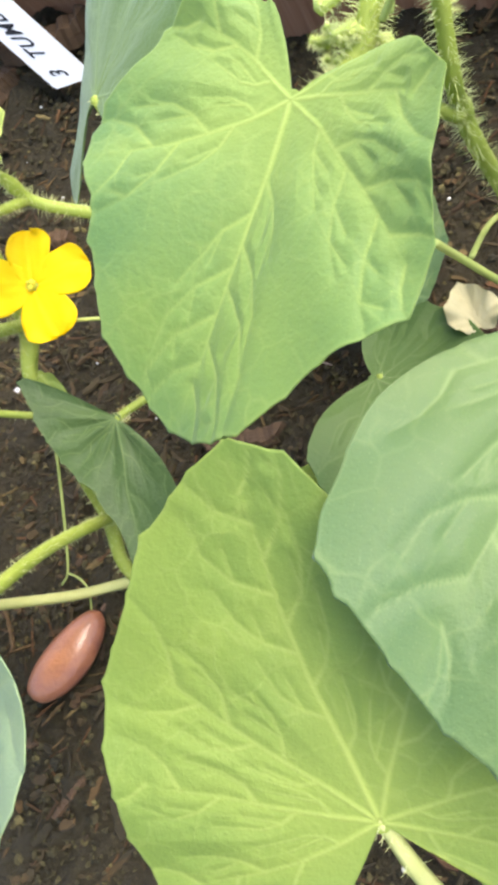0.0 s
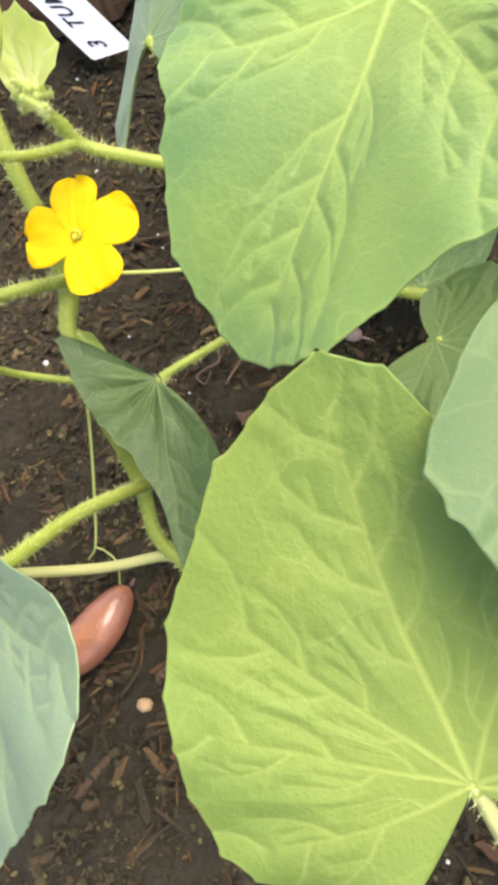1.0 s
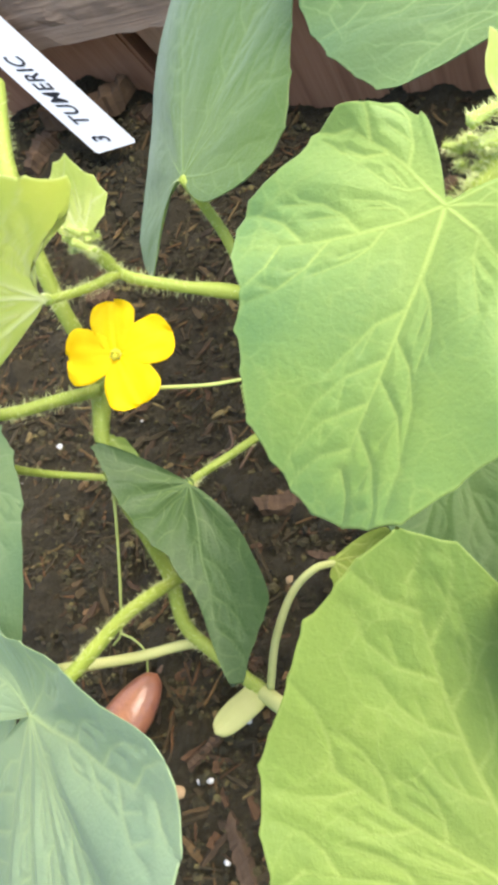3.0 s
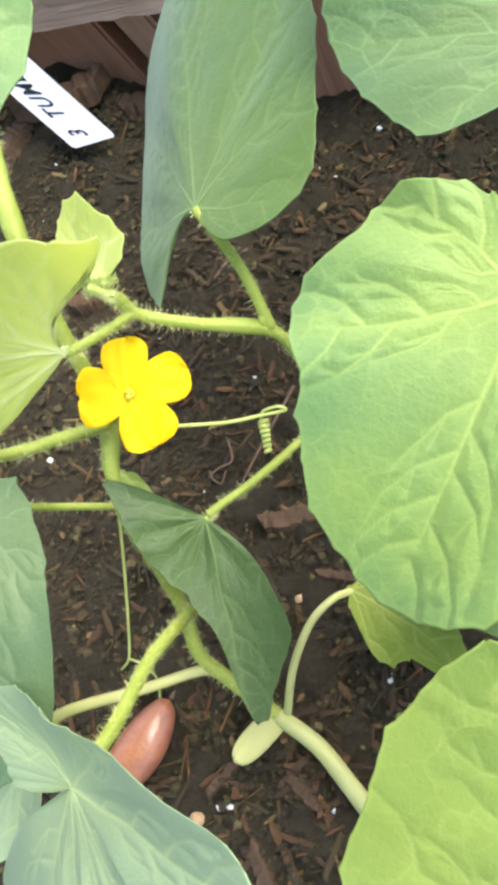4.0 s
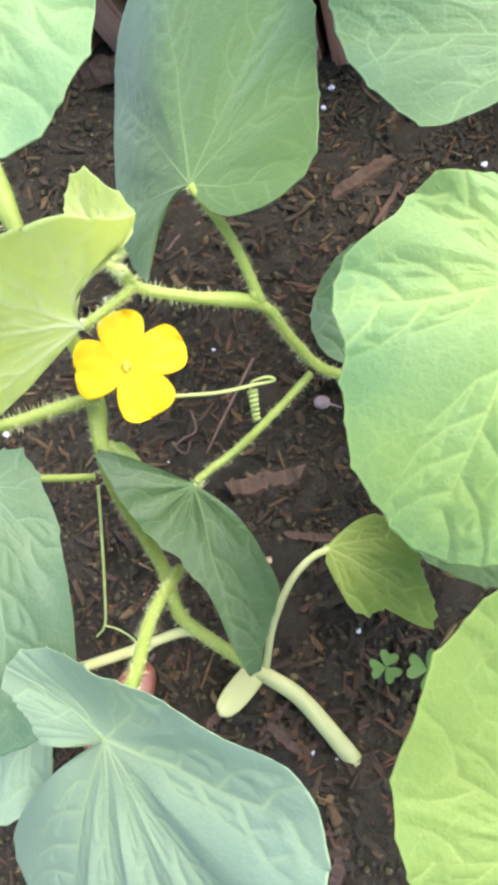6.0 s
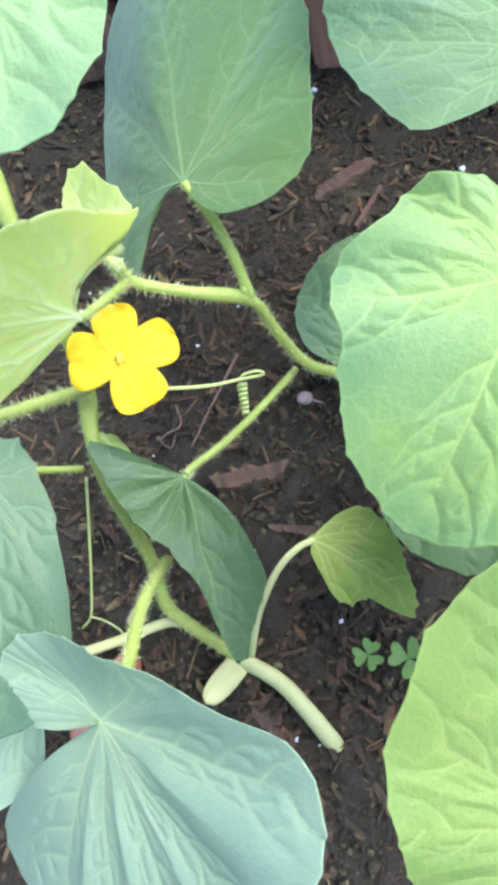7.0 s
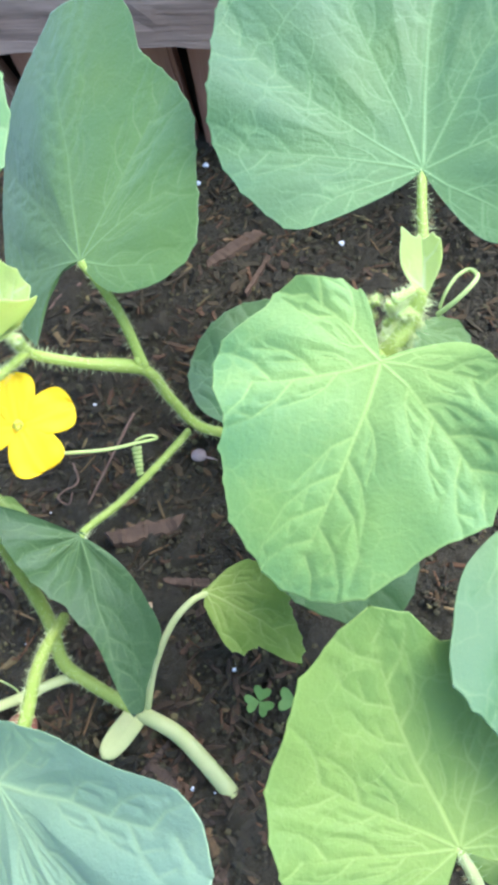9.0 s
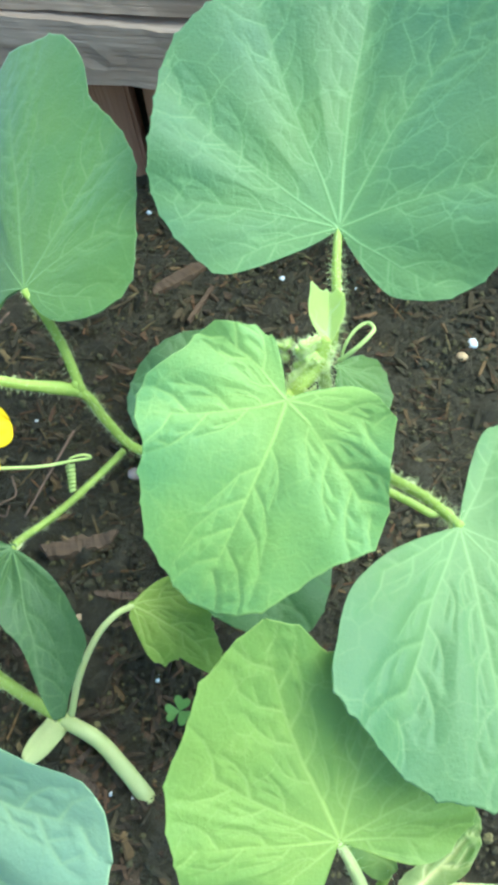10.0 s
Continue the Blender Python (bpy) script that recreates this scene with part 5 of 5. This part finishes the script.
def grain(name, at, r, material, label, category, seed, squash=0.85, tail=None, rough=0.06):
    g = random.Random(seed)
    z = float(soil_height(np.array(at[0]), np.array(at[1])))
    root = thing(name, (at[0], at[1], z), label, category)
    v, f = [], []
    k = 12
    for i in range(k + 1):
        for j in range(16):
            a, b = math.pi * i / k, 2 * math.pi * j / 16
            q = r * (1 + rough * (math.sin(3 * a + seed) * math.cos(2 * b + seed * 1.7) + 0.6 * math.sin(5 * b + seed + 4 * a) * math.sin(a)))
            v.append((at[0] + q * math.sin(a) * math.cos(b), at[1] + q * 0.88 * math.sin(a) * math.sin(b), z + r * squash * 0.75 + q * squash * math.cos(a)))
    f = [(i * 16 + j, i * 16 + (j + 1) % 16, (i + 1) * 16 + (j + 1) % 16, (i + 1) * 16 + j) for i in range(k) for j in range(16)]
    hung(part("grain_body", mesh_from("grain_body", v, [tuple(reversed(q)) for q in f]), material), root)
    if tail:
        stalk("tail", root, [(at[0], at[1], z + r * 0.6), (at[0] + tail[0] * 0.6, at[1] + tail[1] * 0.6, z + r * 0.5), (at[0] + tail[0], at[1] + tail[1], z + 0.001)], 0.0007, 0.0004, material, ridges=0)


grain("sprouting_seed", (-0.0595, 0.2867), 0.0042, SEED_PINK, "round pinkish-grey seed with a short root tail", "seed", 1, 0.9, (0.0105, -0.002))
grain("round_seed", (-0.0784, 0.2020), 0.0030, SEED_TAN, "small round tan seed on the soil", "seed", 2, 0.7)
grain("round_seed", (-0.1080, 0.1057), 0.0034, SEED_TAN, "small round tan seed beside bark mulch", "seed", 3, 0.8)
for k, (gx, gy, gr) in enumerate(((-0.081, 0.1387, 0.0019), (-0.0287, 0.104, 0.0013), (-0.0681, 0.5035, 0.0019), (-0.0725, 0.489, 0.0017), (0.1475, 0.3912, 0.0036), (-0.2347, 0.264, 0.0018), (-0.071, 0.47, 0.0012), (0.023, 0.441, 0.0018), (-0.099, 0.112, 0.0014), (-0.094, 0.113, 0.0014))):
    grain("perlite_grain", (gx, gy), gr, PERLITE, "single white perlite grain on dark soil", "perlite", 20 + k, 0.9, None, 0.22)
grain("round_seed", (0.140, 0.381), 0.0038, SEED_TAN, "small tan seed lying by a white grain", "seed", 4, 0.8)

# twigs
for pts, r, nm in (([(-0.098, 0.311, 0.004), (-0.107, 0.283, 0.005), (-0.1168, 0.2556, 0.003)], 0.0009, "thin grey twig lying on the soil"),
                   ([(-0.1412, 0.4036, 0.004), (-0.152, 0.392, 0.006), (-0.158, 0.383, 0.005), (-0.1733, 0.3727, 0.002)], 0.0011, "thin brown forked root lying on the soil")):
    tw = thing("twig", (pts[0][0], pts[0][1], 0), nm, "twig")
    stalk("twig_stem", tw, pts, r, r * 0.6, DRY_BROWN, ridges=0.1)

# dead pale leaf caught between the stems
DEAD = dict(at=(0.0300, 0.2500, 0.085), tip=(-0.5, 0.8, 0.2), up=(0.1, -0.4, 0.9), mm=(2, 4, 6, 7, 8, 10, 9, 12, 15, 11, 10, 9, 7, 6, 4, 3))
leaf(vine, DEAD, DRY_LEAF, 0.35, 0.002, 0.0, 0.002, 5, 0.001, 0.001, None, 0.3, 70, "withered pale straw-coloured leaf")

# ---- white plant label ----
near_a, near_b = np.array((-0.2253, 0.4626, 0.0455)), np.array((-0.2528, 0.4555, 0.0465))
far = np.array((-0.2966, 0.4840, 0.1194))
mid_n = (near_a + near_b) / 2
tx = unit(far - mid_n)
ty = near_b - near_a
WID, LONG = float(np.linalg.norm(ty)), 0.125
ty = unit(ty)
tz = unit(np.cross(tx, ty))
tag = thing("plant_label", tuple(mid_n), "white plastic plant label with black handwriting stuck in the soil", "plant label")
k = [(0.0, -WID / 2 * 0.9), (0.002, -WID / 2), (LONG, -WID / 2), (LONG, WID / 2), (0.002, WID / 2), (0.0, WID / 2 * 0.9)]
v = [(x, y, 0.0) for x, y in k] + [(x, y, -0.0008) for x, y in k]
f = [(0, 1, 2, 3, 4, 5), (11, 10, 9, 8, 7, 6)] + [(i, i + 6, (i + 1) % 6 + 6, (i + 1) % 6) for i in range(6)]
hung(part("strip", mesh_from("strip", placed(v, mid_n, tx, ty, tz), f, False), TAG_WHITE), tag)
cu = bpy.data.curves.new("writing", "FONT")
cu.body, cu.size, cu.extrude, cu.offset, cu.shear, cu.space_character = "3  TUMERIC", 0.0128, 0.00006, 0.00014, 0.35, 1.12
tmp = new("writing_source", cu)
bpy.context.view_layer.update()
wm = bpy.data.meshes.new_from_object(tmp.evaluated_get(bpy.context.evaluated_depsgraph_get()))
bpy.data.objects.remove(tmp)
wv = np.array([p.co[:] for p in wm.vertices])
wv = placed(wv + (0.005, -0.0015, 0.0003), mid_n, tx, ty, tz)
wm.vertices.foreach_set("co", wv.astype(np.float32).ravel())
wm.update()
wm.materials.clear()
hung(part("writing", wm, INK, None, "hand-lettered black word"), tag)

# ---- single bark chips on the soil where the camera passes nearest ----
chip_rng = random.Random(77)
chip_meshes = []
for _ in range(28):
    v, f = chip_shape(chip_rng, 0.006 + 0.012 * chip_rng.random() ** 1.5, 0.0018 + 0.0035 * chip_rng.random(), chip_rng.uniform(0.0008, 0.002), 6)
    me = mesh_from("bark_chip", v, f, False)
    me.materials.append(CHIP_SOLO)
    chip_meshes.append(me)
for k in range(300):
    if k < 110:
        cx, cy = chip_rng.gauss(-0.055, 0.026), chip_rng.gauss(0.135, 0.030)
    else:
        cx, cy = chip_rng.uniform(-0.19, 0.09), chip_rng.uniform(0.06, 0.46)
    cz = float(soil_height(np.array(cx), np.array(cy))) + chip_rng.uniform(0.0006, 0.0020)
    ob = new("bark_chip", chip_rng.choice(chip_meshes))
    ob.parent = soil
    ob.matrix_basis = pose(cx, cy, cz, chip_rng.gauss(0, 14), chip_rng.gauss(0, 14), chip_rng.uniform(0, 360))
